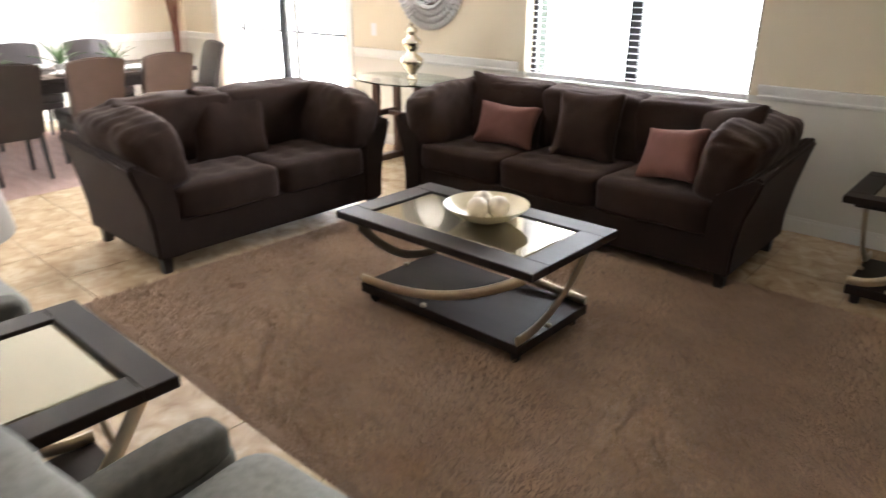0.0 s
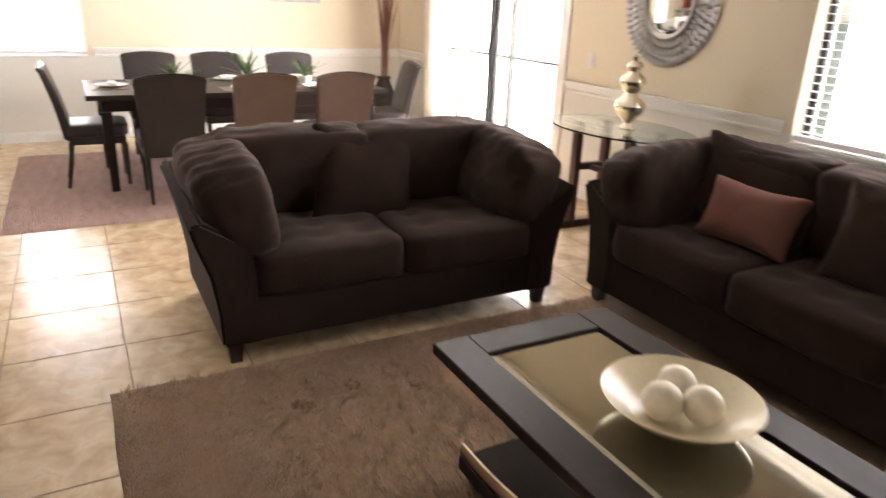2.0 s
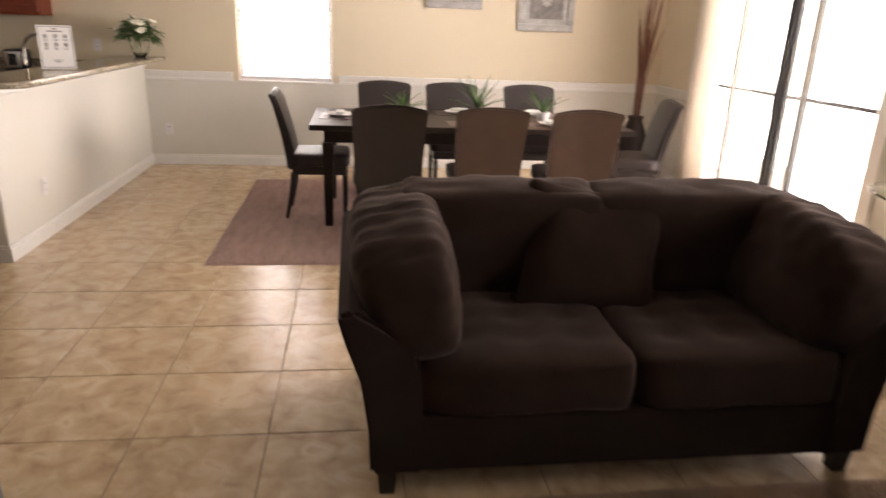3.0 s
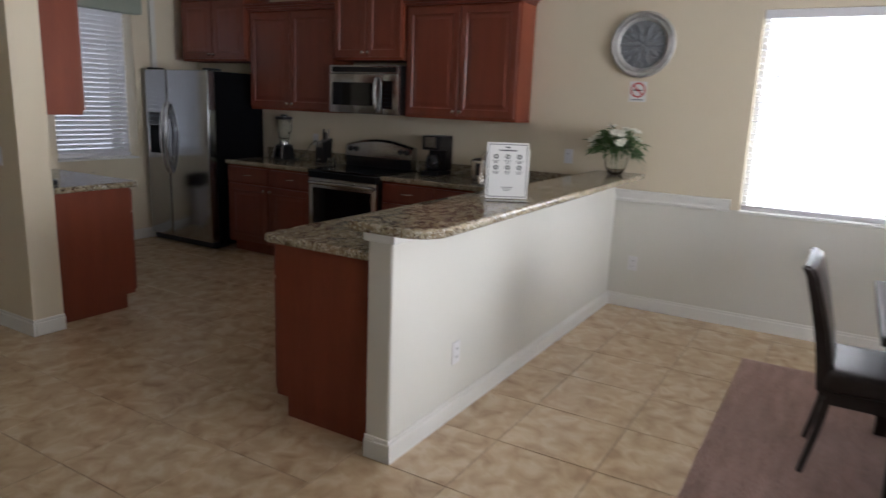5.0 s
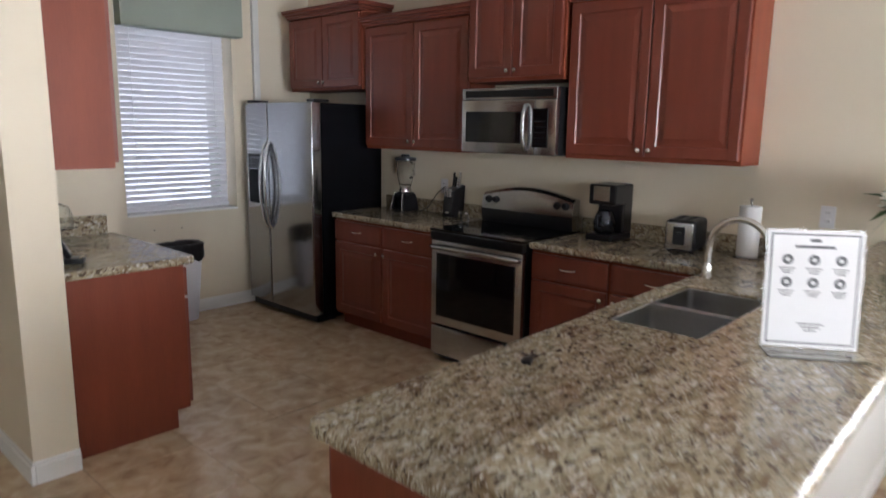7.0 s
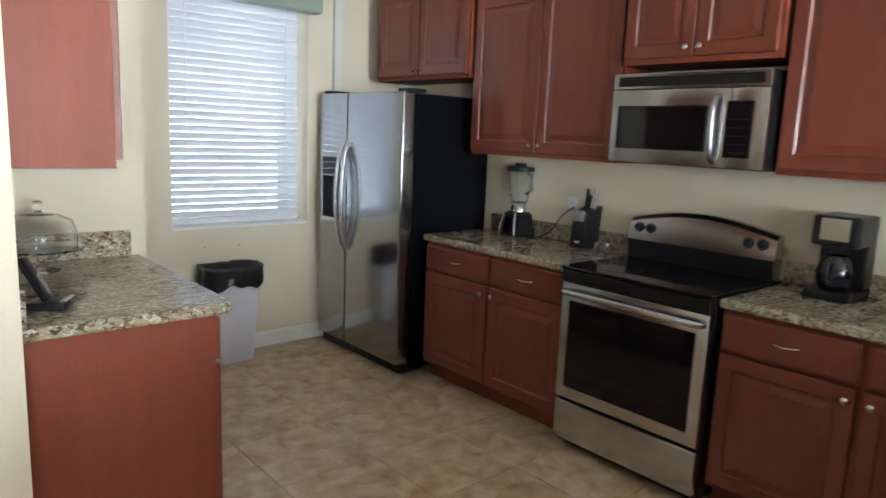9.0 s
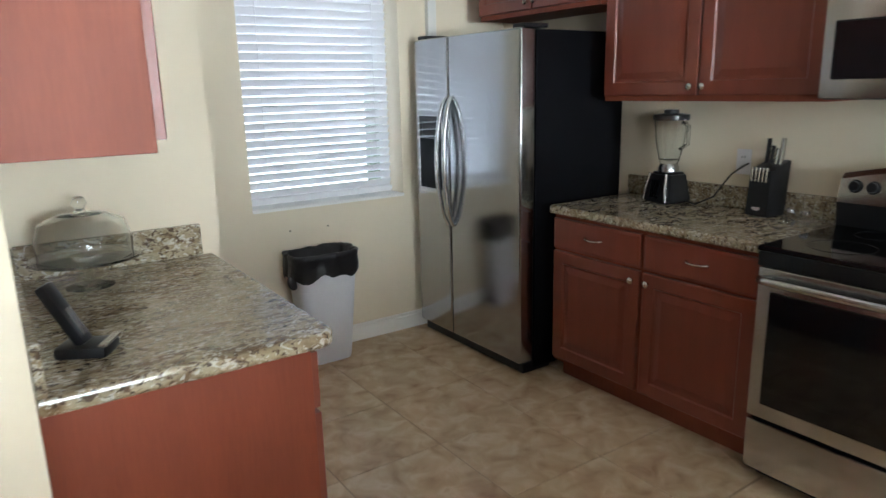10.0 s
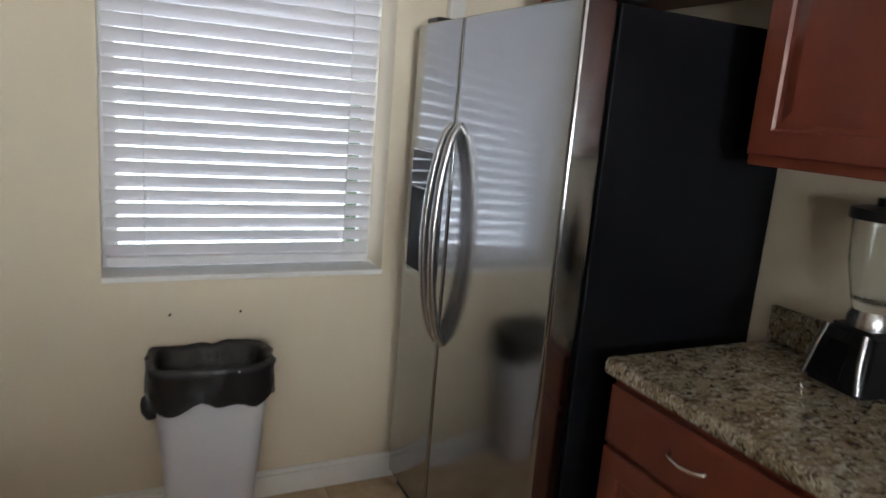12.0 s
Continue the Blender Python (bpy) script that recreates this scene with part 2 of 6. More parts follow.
M_VALANCE = mat("sage_valance_cloth", (0.31, 0.34, 0.28), 0.85, var=0.05, fine=220, bump=0.3)
M_CURTAIN = mat("sheer_white_curtain", (0.78, 0.74, 0.68), 0.8, var=0.04, trans=0.45)
M_BRONZE = mat("dark_bronze_aluminium", (0.035, 0.033, 0.033), 0.4, 0.6, var=0.1)
M_PATIO = mat("concrete_patio", (0.45, 0.42, 0.38), 0.85, var=0.12, bump=0.2)
M_LAWN = mat("lawn_grass", (0.07, 0.12, 0.035), 0.9, var=0.3, fine=30, bump=0.5)
M_CLEAR = glass_mat("clear_glass", (0.97, 0.99, 0.98))
M_GREENGLASS = glass_mat("green_edged_glass", (0.84, 0.94, 0.9))
M_FRAMEDARK = mat("pewter_mirror_frame", (0.16, 0.145, 0.12), 0.4, 0.5, var=0.2, scale=10)
M_PICTURE = mat("grey_print", (0.2, 0.19, 0.18), 0.6, var=0.4, scale=7, fine=30)
M_OUTLET_SLOT = mat("outlet_slot", (0.1, 0.1, 0.1), 0.5)
M_SCREEN = mat("grey_display", (0.1, 0.13, 0.16), 0.2, var=0.1)


# ---- mesh helpers ----
def box(x0, x1, y0, y1, z0, z1, bev=0.0, bm=None, seg=2):
    one = bmesh.new()
    bmesh.ops.create_cube(one, size=1.0)
    for v in one.verts:
        v.co = ((x0 + x1) / 2 + v.co.x * (x1 - x0), (y0 + y1) / 2 + v.co.y * (y1 - y0), (z0 + z1) / 2 + v.co.z * (z1 - z0))
    if bev:
        bmesh.ops.bevel(one, geom=one.edges[:], offset=bev, segments=seg, affect="EDGES", profile=0.6)
    return join(bm, one)


def join(bm, one):
    """one alone, or added to bm."""
    if bm is None:
        return one
    me = bpy.data.meshes.new("tmp")
    one.to_mesh(me)
    one.free()
    bm.from_mesh(me)
    bpy.data.meshes.remove(me)
    return bm


def moved(bm, m):
    bmesh.ops.transform(bm, matrix=m, verts=bm.verts[:])
    return bm


def lathe(profile, n=24, bm=None):
    one = bmesh.new()
    rings = []
    for r, z in profile:
        rings.append([one.verts.new((r * math.cos(2 * math.pi * k / n), r * math.sin(2 * math.pi * k / n), z)) for k in range(n)])
    for a, b in zip(rings, rings[1:]):
        for k in range(n):
            one.faces.new((a[k], a[(k + 1) % n], b[(k + 1) % n], b[k]))
    closed = profile[0][0] > 1e-5 and profile[-1][0] > 1e-5 and abs(profile[0][1] - profile[-1][1]) < 1e-6
    for ring, flip in () if closed else ((rings[0], True), (rings[-1], False)):
        if profile[0 if flip else -1][0] > 1e-5:
            one.faces.new(ring[::-1] if flip else ring)
    bmesh.ops.remove_doubles(one, verts=one.verts[:], dist=1e-6)
    return join(bm, one)


def tube(points, r, n=8, r2=None, bm=None, up=(0, 0, 1)):
    """A bar swept along points; r across, r2 along the second direction; r may be a list."""
    one = bmesh.new()
    P = [Vector(p) for p in points]
    rings = []
    for i, p in enumerate(P):
        d = (P[min(i + 1, len(P) - 1)] - P[max(i - 1, 0)]).normalized()
        s = d.cross(Vector(up))
        s = s.normalized() if s.length > 1e-4 else d.cross(Vector((0, 1, 0))).normalized()
        u = s.cross(d).normalized()
        ra = r[i] if isinstance(r, (list, tuple)) else r
        rb = ra if r2 is None else r2
        rings.append([one.verts.new(p + s * ra * math.cos(2 * math.pi * (k + 0.5) / n) + u * rb * math.sin(2 * math.pi * (k + 0.5) / n)) for k in range(n)])
    for a, b in zip(rings, rings[1:]):
        for k in range(n):
            one.faces.new((a[k], a[(k + 1) % n], b[(k + 1) % n], b[k]))
    one.faces.new(rings[0][::-1])
    one.faces.new(rings[-1])
    return join(bm, one)


def rod(a, b, r, n=10, bm=None):
    return tube((a, b), r, n, bm=bm)


def pillow(sx, sy, sz, power=4.0, puff=0.25, wrinkle=0.01, seed=0, n=12, bm=None, tuft=()):
    """A stuffed cushion about the origin: a rounded box, thinner at its rim, uneven, with tufts pressed in."""
    one = bmesh.new()
    bmesh.ops.create_cube(one, size=2.0)
    bmesh.ops.subdivide_edges(one, edges=one.edges[:], cuts=n, use_grid_fill=True)
    for v in one.verts:
        p = v.co.copy()
        q = (abs(p.x) ** power + abs(p.y) ** power + abs(p.z) ** power) ** (1 / power)
        p = p / q
        rim = max(abs(p.x), abs(p.y))
        z = p.z * (1 - puff * rim ** 4)
        c = Vector((p.x * sx / 2, p.y * sy / 2, z * sz / 2))
        w = noise.noise(c * 5 + Vector((seed * 7.3, seed * 3.1, seed))) * wrinkle + noise.noise(c * 16 + Vector((seed, 0, seed * 2.7))) * wrinkle * 0.45
        c += Vector((p.x / sx, p.y / sy, p.z / sz)).normalized() * w
        for tx, ty in tuft:
            d2 = (c.x - tx) ** 2 + (c.y - ty) ** 2
            c.z -= math.copysign(0.02, p.z) * math.exp(-d2 / 0.0035)
        v.co = c
    for f in one.faces:
        f.smooth = True
    return join(bm, one)


def thing(name, at=(0, 0, 0), rz=0.0, label="", category="", group="", kind=""):
    ob = new(name)
    ob.empty_display_size = 0.1
    ob.matrix_world = pose(*at, 0, 0, rz)
    return tagged(ob, label, category, group, kind)


def mesh_of(name, bm, material, smooth=None):
    bm.normal_update()
    me = bpy.data.meshes.new(name)
    bm.to_mesh(me)
    bm.free()
    for m in material if isinstance(material, (list, tuple)) else (material,):
        me.materials.append(m)
    if smooth is not None:
        for p in me.polygons:
            p.use_smooth = True
        if smooth < 180:
            me.set_sharp_from_angle(angle=radians(smooth))
    return me


def part(name, bm, material, parent, label="", smooth=None):
    ob = new(name, mesh_of(name, bm, material, smooth))
    ob.parent = parent
    return tagged(ob, label)


def solo(name, bm, material, label, category, group="", kind="", at=(0, 0, 0), rz=0.0, smooth=None):
    ob = new(name, mesh_of(name, bm, material, smooth))
    ob.matrix_world = pose(*at, 0, 0, rz)
    return tagged(ob, label, category, group, kind)


def letters(text, size, material, parent, m, name="lettering"):
    cu = bpy.data.curves.new("txt", "FONT")
    cu.body, cu.size, cu.extrude, cu.align_x, cu.align_y = text, size, 0.0006, "CENTER", "CENTER"
    tmp = new("txt", cu)
    dg = bpy.context.evaluated_depsgraph_get()
    me = bpy.data.meshes.new_from_object(tmp.evaluated_get(dg))
    bpy.data.objects.remove(tmp)
    me.materials.clear()
    me.materials.append(material)
    ob = new(name, me)
    ob.parent = parent
    ob.matrix_local = m
    return ob


# ---- structure ----
XW, YN, YS, H = -7.63, 5.50, -4.665, 3.0   # west wall, north wall, kitchen window wall, ceiling
RAIL = 0.865


def wall(name, along, c0, c1, a0, a1, holes, label, two_tone=True):
    """A wall between c0 and c1 across and a0 to a1 along its run, with openings (from, to, sill, head) through it."""
    aa = sorted({a0, a1, *(h[0] for h in holes), *(h[1] for h in holes)})
    zz = sorted({0.0, H, *( (RAIL,) if two_tone else () ), *(h[2] for h in holes), *(h[3] for h in holes)})
    bm = bmesh.new()
    for p, q in zip(aa, aa[1:]):
        for z0, z1 in zip(zz, zz[1:]):
            if any(h[0] <= p and q <= h[1] and h[2] <= z0 and z1 <= h[3] for h in holes):
                continue
            k = len(bm.faces)
            if along == "x":
                box(p, q, c0, c1, z0, z1, bm=bm)
            else:
                box(c0, c1, p, q, z0, z1, bm=bm)
            bm.faces.ensure_lookup_table()
            for f in bm.faces[k:]:
                f.material_index = 1 if two_tone and z1 <= RAIL + 1e-6 else 0
    seen = {}
    for f in bm.faces:
        seen.setdefault(tuple(round(v, 4) for v in f.calc_center_median()), []).append(f)
    bmesh.ops.delete(bm, geom=[f for fs in seen.values() if len(fs) > 1 for f in fs], context="FACES_ONLY")
    bmesh.ops.remove_doubles(bm, verts=bm.verts[:], dist=1e-5)
    return solo(name, bm, (M_WALL, M_WALL_LOW), label, "wall", kind="structure")


wall("wall_west", "y", XW - 0.15, XW, YS - 0.15, YN + 0.15, [(1.08, 2.01, 0.845, 2.25)], "cream painted wall, paler below the white chair rail")
wall("wall_north", "x", YN, YN + 0.15, XW, 4.0, [(-6.7, -4.32, 0.0, 2.4), (-2.1, -0.27, 0.8, 2.24)], "cream painted wall with sliding door and window, paler below the chair rail")
wall("wall_south_kitchen", "x", YS - 0.25, YS, XW, -4.74, [(-6.835, -5.888, 0.855, 2.45)], "cream painted kitchen wall with a blinded window", False)
wall("wall_pantry_front", "x", -3.78, -3.66, -5.42, -4.74, [], "off-white painted wall at the end of the small counter", False)
wall("wall_pantry_side", "y", -5.42, -5.30, YS, -3.78, [(-4.57, -3.87, 0.0, 2.05)], "off-white painted wall with a white door", False)
wall("wall_hall", "y", -4.74, -4.55, -6.5, -2.54, [], "cream painted wall ending in a rounded free edge", False)
wall("wall_hall_end", "x", -6.65, -6.5, -4.74, 4.0, [], "plain cream wall", False)
# the east wall's window is made up, for the added fill lamp
wall("wall_east", "y", 4.0, 4.15, -6.65, YN + 0.15, [(-2.6, -0.4, 0.8, 2.4)], "plain cream wall with an added, unseen front window", False)
solo("ceiling", box(XW - 0.15, 4.15, -6.65, YN + 0.15, H, H + 0.12), M_CEIL, "plain off-white textured ceiling", "ceiling", kind="structure")


solo("trim", box(-7.085, -7.025, YS, YS + 0.035, 0, H, 0.006), M_WALL_LOW, "pale painted vertical strip on the kitchen wall", "wall strip", kind="structure")


def baseboard(along, a0, a1, c, side, name="baseboard"):
    """A baseboard with a stepped top, standing off the wall face c towards side."""
    bm = bmesh.new()
    for t, z0, z1 in ((0.016, 0.0, 0.085), (0.010, 0.085, 0.105)):
        lo, hi = sorted((c, c + side * t))
        box(a0, a1, lo, hi, z0, z1, 0.002, bm, 1) if along == "x" else box(lo, hi, a0, a1, z0, z1, 0.002, bm, 1)
    return solo(name, bm, M_TRIM, "white painted baseboard", "baseboard", kind="structure")


def chair_rail(along, a0, a1, c, side):
    bm = bmesh.new()
    for t, z0, z1 in ((0.012, 0.848, 0.94), (0.02, 0.856, 0.872), (0.026, 0.892, 0.918), (0.04, 0.918, 0.94)):
        lo, hi = sorted((c, c + side * t))
        box(a0, a1, lo, hi, z0, z1, 0.002, bm, 1) if along == "x" else box(lo, hi, a0, a1, z0, z1, 0.002, bm, 1)
    return solo("trim", bm, M_TRIM, "white moulded chair rail", "chair rail", kind="structure")


for a0, a1 in ((0.16, YN),):
    baseboard("y", a0, a1, XW, 1)
for a0, a1 in ((XW + 0.02, -6.78), (-4.24, 4.0)):
    baseboard("x", a0, a1, YN, -1)
baseboard("x", XW, -4.564, 0.177, 1)
baseboard("x", -7.02, -5.44, YS, 1)
baseboard("y", -6.5, -2.524, -4.55, 1)
baseboard("x", -4.742, -4.552, -2.54, 1)
baseboard("y", 0.05, 0.177, -4.58, 1)
baseboard("y", -3.79, -3.66, -5.42, -1)
chair_rail("y", 0.16, 1.02, XW, 1)
chair_rail("y", 2.07, YN, XW, 1)
chair_rail("x", XW + 0.03, -6.8, YN, -1)
chair_rail("x", -4.22, -2.16, YN, -1)
chair_rail("x", -0.21, 4.0, YN, -1)

# ground outside
solo("ground", box(-400, 400, -400, 400, -0.35, -0.30), M_LAWN, "green lawn reaching to the horizon", "lawn", kind="structure")
solo("patio_slab", box(-9.0, 4.0, YN + 0.15, 9.5, -0.30, -0.02), M_PATIO, "pale concrete patio slab outside the glass door", "patio", kind="structure")
solo("lanai_roof", box(-9.0, 4.0, YN + 0.15, 8.0, 2.75, 2.85), M_CEIL, "plain white porch roof over the patio", "roof", kind="structure")


# ---- windows ----
def window(name, at, rz, w, z0, z1, bays, label, frame_mat, blind_tilt=None, slat=0.05, pitch=0.044, rec=0.0, gap=0.015):
    """A window in its opening: local x runs along the wall, y into the room, origin at the sill's middle."""
    root = thing(name, at, rz, label, "window", kind="structure")
    h = z1 - z0
    bm = bmesh.new()
    for x0, x1, a, b in ((-w / 2, -w / 2 + 0.045, 0, h), (w / 2 - 0.045, w / 2, 0, h), (-w / 2 + 0.045, w / 2 - 0.045, 0, 0.045), (-w / 2 + 0.045, w / 2 - 0.045, h - 0.045, h)):
        box(x0, x1, -0.12 - rec, -0.07 - rec, a, b, 0.004, bm, 1)
    part("window_frame", bm, frame_mat, root)
    for k in range(1, bays):
        x = -w / 2 + k * w / bays
        part("mullion", box(x - 0.05, x + 0.05, -0.125 - rec, -0.065 - rec, 0.045, h - 0.045, 0.004), M_BRONZE, root, "dark bronze mullion")
    for k in range(bays):
        x0, x1 = -w / 2 + k * w / bays + 0.05, -w / 2 + (k + 1) * w / bays - 0.05
        g = part("pane", box(x0, x1, -0.098 - rec, -0.092 - rec, 0.045, h - 0.045), M_CLEAR, root, "clear glass pane")
        g.visible_shadow = False
    part("window_sill", box(-w / 2 - 0.0, w / 2 + 0.0, -0.06 - rec, 0.012, 0.0, 0.018, 0.004), M_TRIM, root, "white window sill")
    if blind_tilt is None:
        return root
    blind = thing("window_blind", (0, 0, 0), 0, "white horizontal slat blind hanging in the window", "blind")
    blind.matrix_world = root.matrix_world @ Matrix.Translation((0, -0.02 - rec, 0))
    part("headrail", box(-w / 2 + 0.01, w / 2 - 0.01, -0.03, 0.03, h - 0.06, h - 0.005, 0.004), M_BLIND, blind)
    part("bottom_rail", box(-w / 2 + gap, w / 2 - 0.012, -0.025, 0.025, 0.03, 0.062, 0.006), M_BLIND, blind)
    sl = bmesh.new()
    s = slat / 2
    v = [[sl.verts.new((x, y, zz)) for y, zz in ((-s, 0), (-s * 0.4, 0.003), (s * 0.4, 0.003), (s, 0), (s, -0.0025), (-s, -0.0025))] for x in (-w / 2 + gap, w / 2 - 0.012)]
    for k in range(6):
        sl.faces.new((v[0][k], v[1][k], v[1][(k + 1) % 6], v[0][(k + 1) % 6]))
    sl.faces.new(v[0][::-1]), sl.faces.new(v[1])
    bmesh.ops.recalc_face_normals(sl, faces=sl.faces[:])
    me = mesh_of("slat", sl, M_BLIND)
    z = 0.085
    while z < h - 0.07:
        ob = new("slat", me)
        ob.parent = blind
        ob.matrix_local = pose(0, 0, z, blind_tilt + random.uniform(-1.2, 1.2), 0, random.uniform(-0.12, 0.12))
        z += pitch
    for x in (-w / 2 + 0.13, w / 2 - 0.13):
        for y in (-s - 0.002, s + 0.002):
            part("ladder_cord", rod((x, y, 0.04), (x, y, h - 0.04), 0.0018, 5), M_BLIND, blind)
    return root


window("window_1", (-1.185, YN, 0.8), 180, 1.83, 0.8, 2.24, 2, "wide double window with open white slat blinds", M_BRONZE, 0, pitch=0.046, rec=0.02)
window("window_2", (XW, 1.545, 0.845), -90, 0.93, 0.845, 2.25, 1, "bright dining window with white slat blinds", M_TRIM, 8)
window("window_3", (-6.3615, YS, 0.855), 0, 0.947, 0.855, 2.45, 1, "kitchen window with nearly closed white slat blinds", M_TRIM, 56, pitch=0.046, rec=0.085, gap=0.03)
# window_4 is unseen and invented, to go with the east fill lamp
window("window_4", (4.0, -1.5, 0.8), 90, 2.2, 0.8, 2.4, 2, "plain front window, added unseen to house a fill lamp", M_TRIM)

# sliding glass door
sd = thing("door_1", (-5.51, YN, 0), 0, "sliding glass patio door with dark bronze frame", "sliding door", kind="structure")
bm = bmesh.new()
for x0, x1, z0, z1 in ((-1.19, -1.14, 0, 2.4), (1.14, 1.19, 0, 2.4), (-1.14, 1.14, 2.35, 2.4), (-1.14, 1.14, 0, 0.03)):
    box(x0, x1, 0.03, 0.12, z0, z1, 0.003, bm, 1)
part("door_frame", bm, M_TRIM, sd, "white door frame")
for x0, x1, y in ((-1.14, 0.05, 0.09), (-0.05, 1.14, 0.06)):
    bm = bmesh.new()
    for a, b, z0, z1 in ((x0, x0 + 0.07, 0.03, 2.35), (x1 - 0.07, x1, 0.03, 2.35), (x0 + 0.07, x1 - 0.07, 0.03, 0.12), (x0 + 0.07, x1 - 0.07, 2.28, 2.35)):
        box(a, b, y - 0.015, y + 0.015, z0, z1, 0.003, bm, 1)
    leaf = part("door_leaf", bm, M_TRIM, sd)
    xm = x1 - 0.07 if x0 < -1 else x0
    part("meeting_stile", box(xm - 0.002, xm + 0.072, y - 0.018, y + 0.018, 0.028, 2.352, 0.003), M_BRONZE, leaf, "dark bronze meeting stile")
    g = part("pane", box(x0 + 0.07, x1 - 0.07, y - 0.003, y + 0.003, 0.12, 2.28), M_CLEAR, leaf)
    g.visible_shadow = False
part("door_handle", box(-0.03, 0.0, 0.02, 0.045, 0.9, 1.15, 0.006), M_BRONZE, sd)
bm = bmesh.new()
for x0, x1 in ((-1.29, -1.19), (1.19, 1.27)):
    box(x0, x1, -0.018, -0.001, 0, 2.48, 0.003, bm, 1)
box(-1.19, 1.19, -0.018, -0.001, 2.4, 2.48, 0.003, bm, 1)
solo("trim", bm, M_TRIM, "white casing round the sliding door", "door casing", kind="structure", at=(-5.51, YN, 0))

# screen enclosure on the patio
cage = thing("screen_enclosure", (0, 6.2, -0.02), 0, "dark bronze screen enclosure posts and rails on the patio", "screen enclosure")
for x in (-7.3, -6.12, -3.76):
    part("post", box(x - 0.045, x + 0.045, -0.02, 0.02, 0, 2.75, 0.004), M_BRONZE, cage)
for x0, x1, z in ((-8.5, -7.345, 0.96), (-7.255, -6.165, 0.96), (-6.075, -3.805, 0.96)):
    part("rail", box(x0, x1, -0.012, 0.012, z, z + 0.035, 0.003), M_BRONZE, cage)
part("kick_plate", box(-7.255, -6.165, -0.012, 0.012, 0.0, 0.36, 0.003), M_TRIM, cage, "pale kick plate")

# gathered sheer curtain at the west side of the sliding door
bm = bmesh.new()
cols = []
for k in range(61):
    u = k / 60
    x = -6.78 + 0.52 * u
    y = YN - 0.07 + 0.028 * math.sin(u * 58) + 0.01 * math.sin(u * 23 + 1)
    cols.append([bm.verts.new((x + 0.01 * math.sin(z * 3 + u * 9), y * 1.0 + 0.006 * math.sin(z * 5), z)) for z in (0.02, 0.6, 1.2, 1.8, 2.45)])
for a, b in zip(cols, cols[1:]):
    for k in range(4):
        bm.faces.new((a[k], b[k], b[k + 1], a[k + 1]))
cur = solo("curtain", bm, M_CURTAIN, "gathered sheer white curtain beside the sliding door", "curtain", smooth=180)
sol = cur.modifiers.new("thickness", "SOLIDIFY")
sol.thickness = 0.002

# pantry door
pd = thing("door_2", (-5.42, -4.22, 0), 0, "white panelled pantry door, closed", "door", kind="structure")
part("door_leaf", box(0.02, 0.06, -0.345, 0.345, 0.01, 2.045, 0.003), M_TRIM, pd)
bm = bmesh.new()
for y0, y1, z0, z1 in ((-0.42, -0.35, 0, 2.12), (0.35, 0.42, 0, 2.12), (-0.35, 0.35, 2.05, 2.12)):
    box(-0.02, -0.001, y0, y1, z0, z1, 0.003, bm, 1)
part("casing", bm, M_TRIM, pd)
part("door_handle", moved(lathe([(0.012, 0), (0.012, 0.03), (0.026, 0.04), (0.026, 0.06), (0.0, 0.065)], 16), pose(0.02, 0.3, 0.95, 0, -90, 0)), M_NICKEL, pd, "round nickel knob", 40)


# ---- kitchen: cabinets ----
def panel_door(w, h, t=0.02, stile=0.055, raised=True):
    """A raised-panel door front facing +x, its lower near corner at the origin."""
    bm = box(0, t, 0, w, 0, h)
    bm.faces.ensure_lookup_table()
    f = max(bm.faces, key=lambda q: q.calc_center_median().x)
    if raised:
        for th, dp in ((0.004, 0.003), (stile, 0.0), (0.006, -0.007), (0.012, 0.0), (0.028, 0.006)):
            bmesh.ops.inset_individual(bm, faces=[f], thickness=th, depth=dp, use_even_offset=True)
    else:
        for th, dp in ((0.012, 0.003),):
            bmesh.ops.inset_individual(bm, faces=[f], thickness=th, depth=dp, use_even_offset=True)
    return bm


def knob(y, z, x=0.0):
    return moved(lathe([(0.006, 0), (0.006, 0.012), (0.014, 0.018), (0.015, 0.024), (0.009, 0.03), (0.0, 0.031)], 14), pose(x, y, z, 0, 90, 0))


def pull(y, z, x=0.0):
    pts = [(x, y - 0.05, z), (x + 0.012, y - 0.05, z), (x + 0.022, y - 0.036, z - 0.002), (x + 0.025, y, z - 0.005), (x + 0.022, y + 0.036, z - 0.002), (x + 0.012, y + 0.05, z), (x, y + 0.05, z)]
    return tube(pts, [0.007, 0.005, 0.0045, 0.005, 0.0045, 0.005, 0.007], 8)


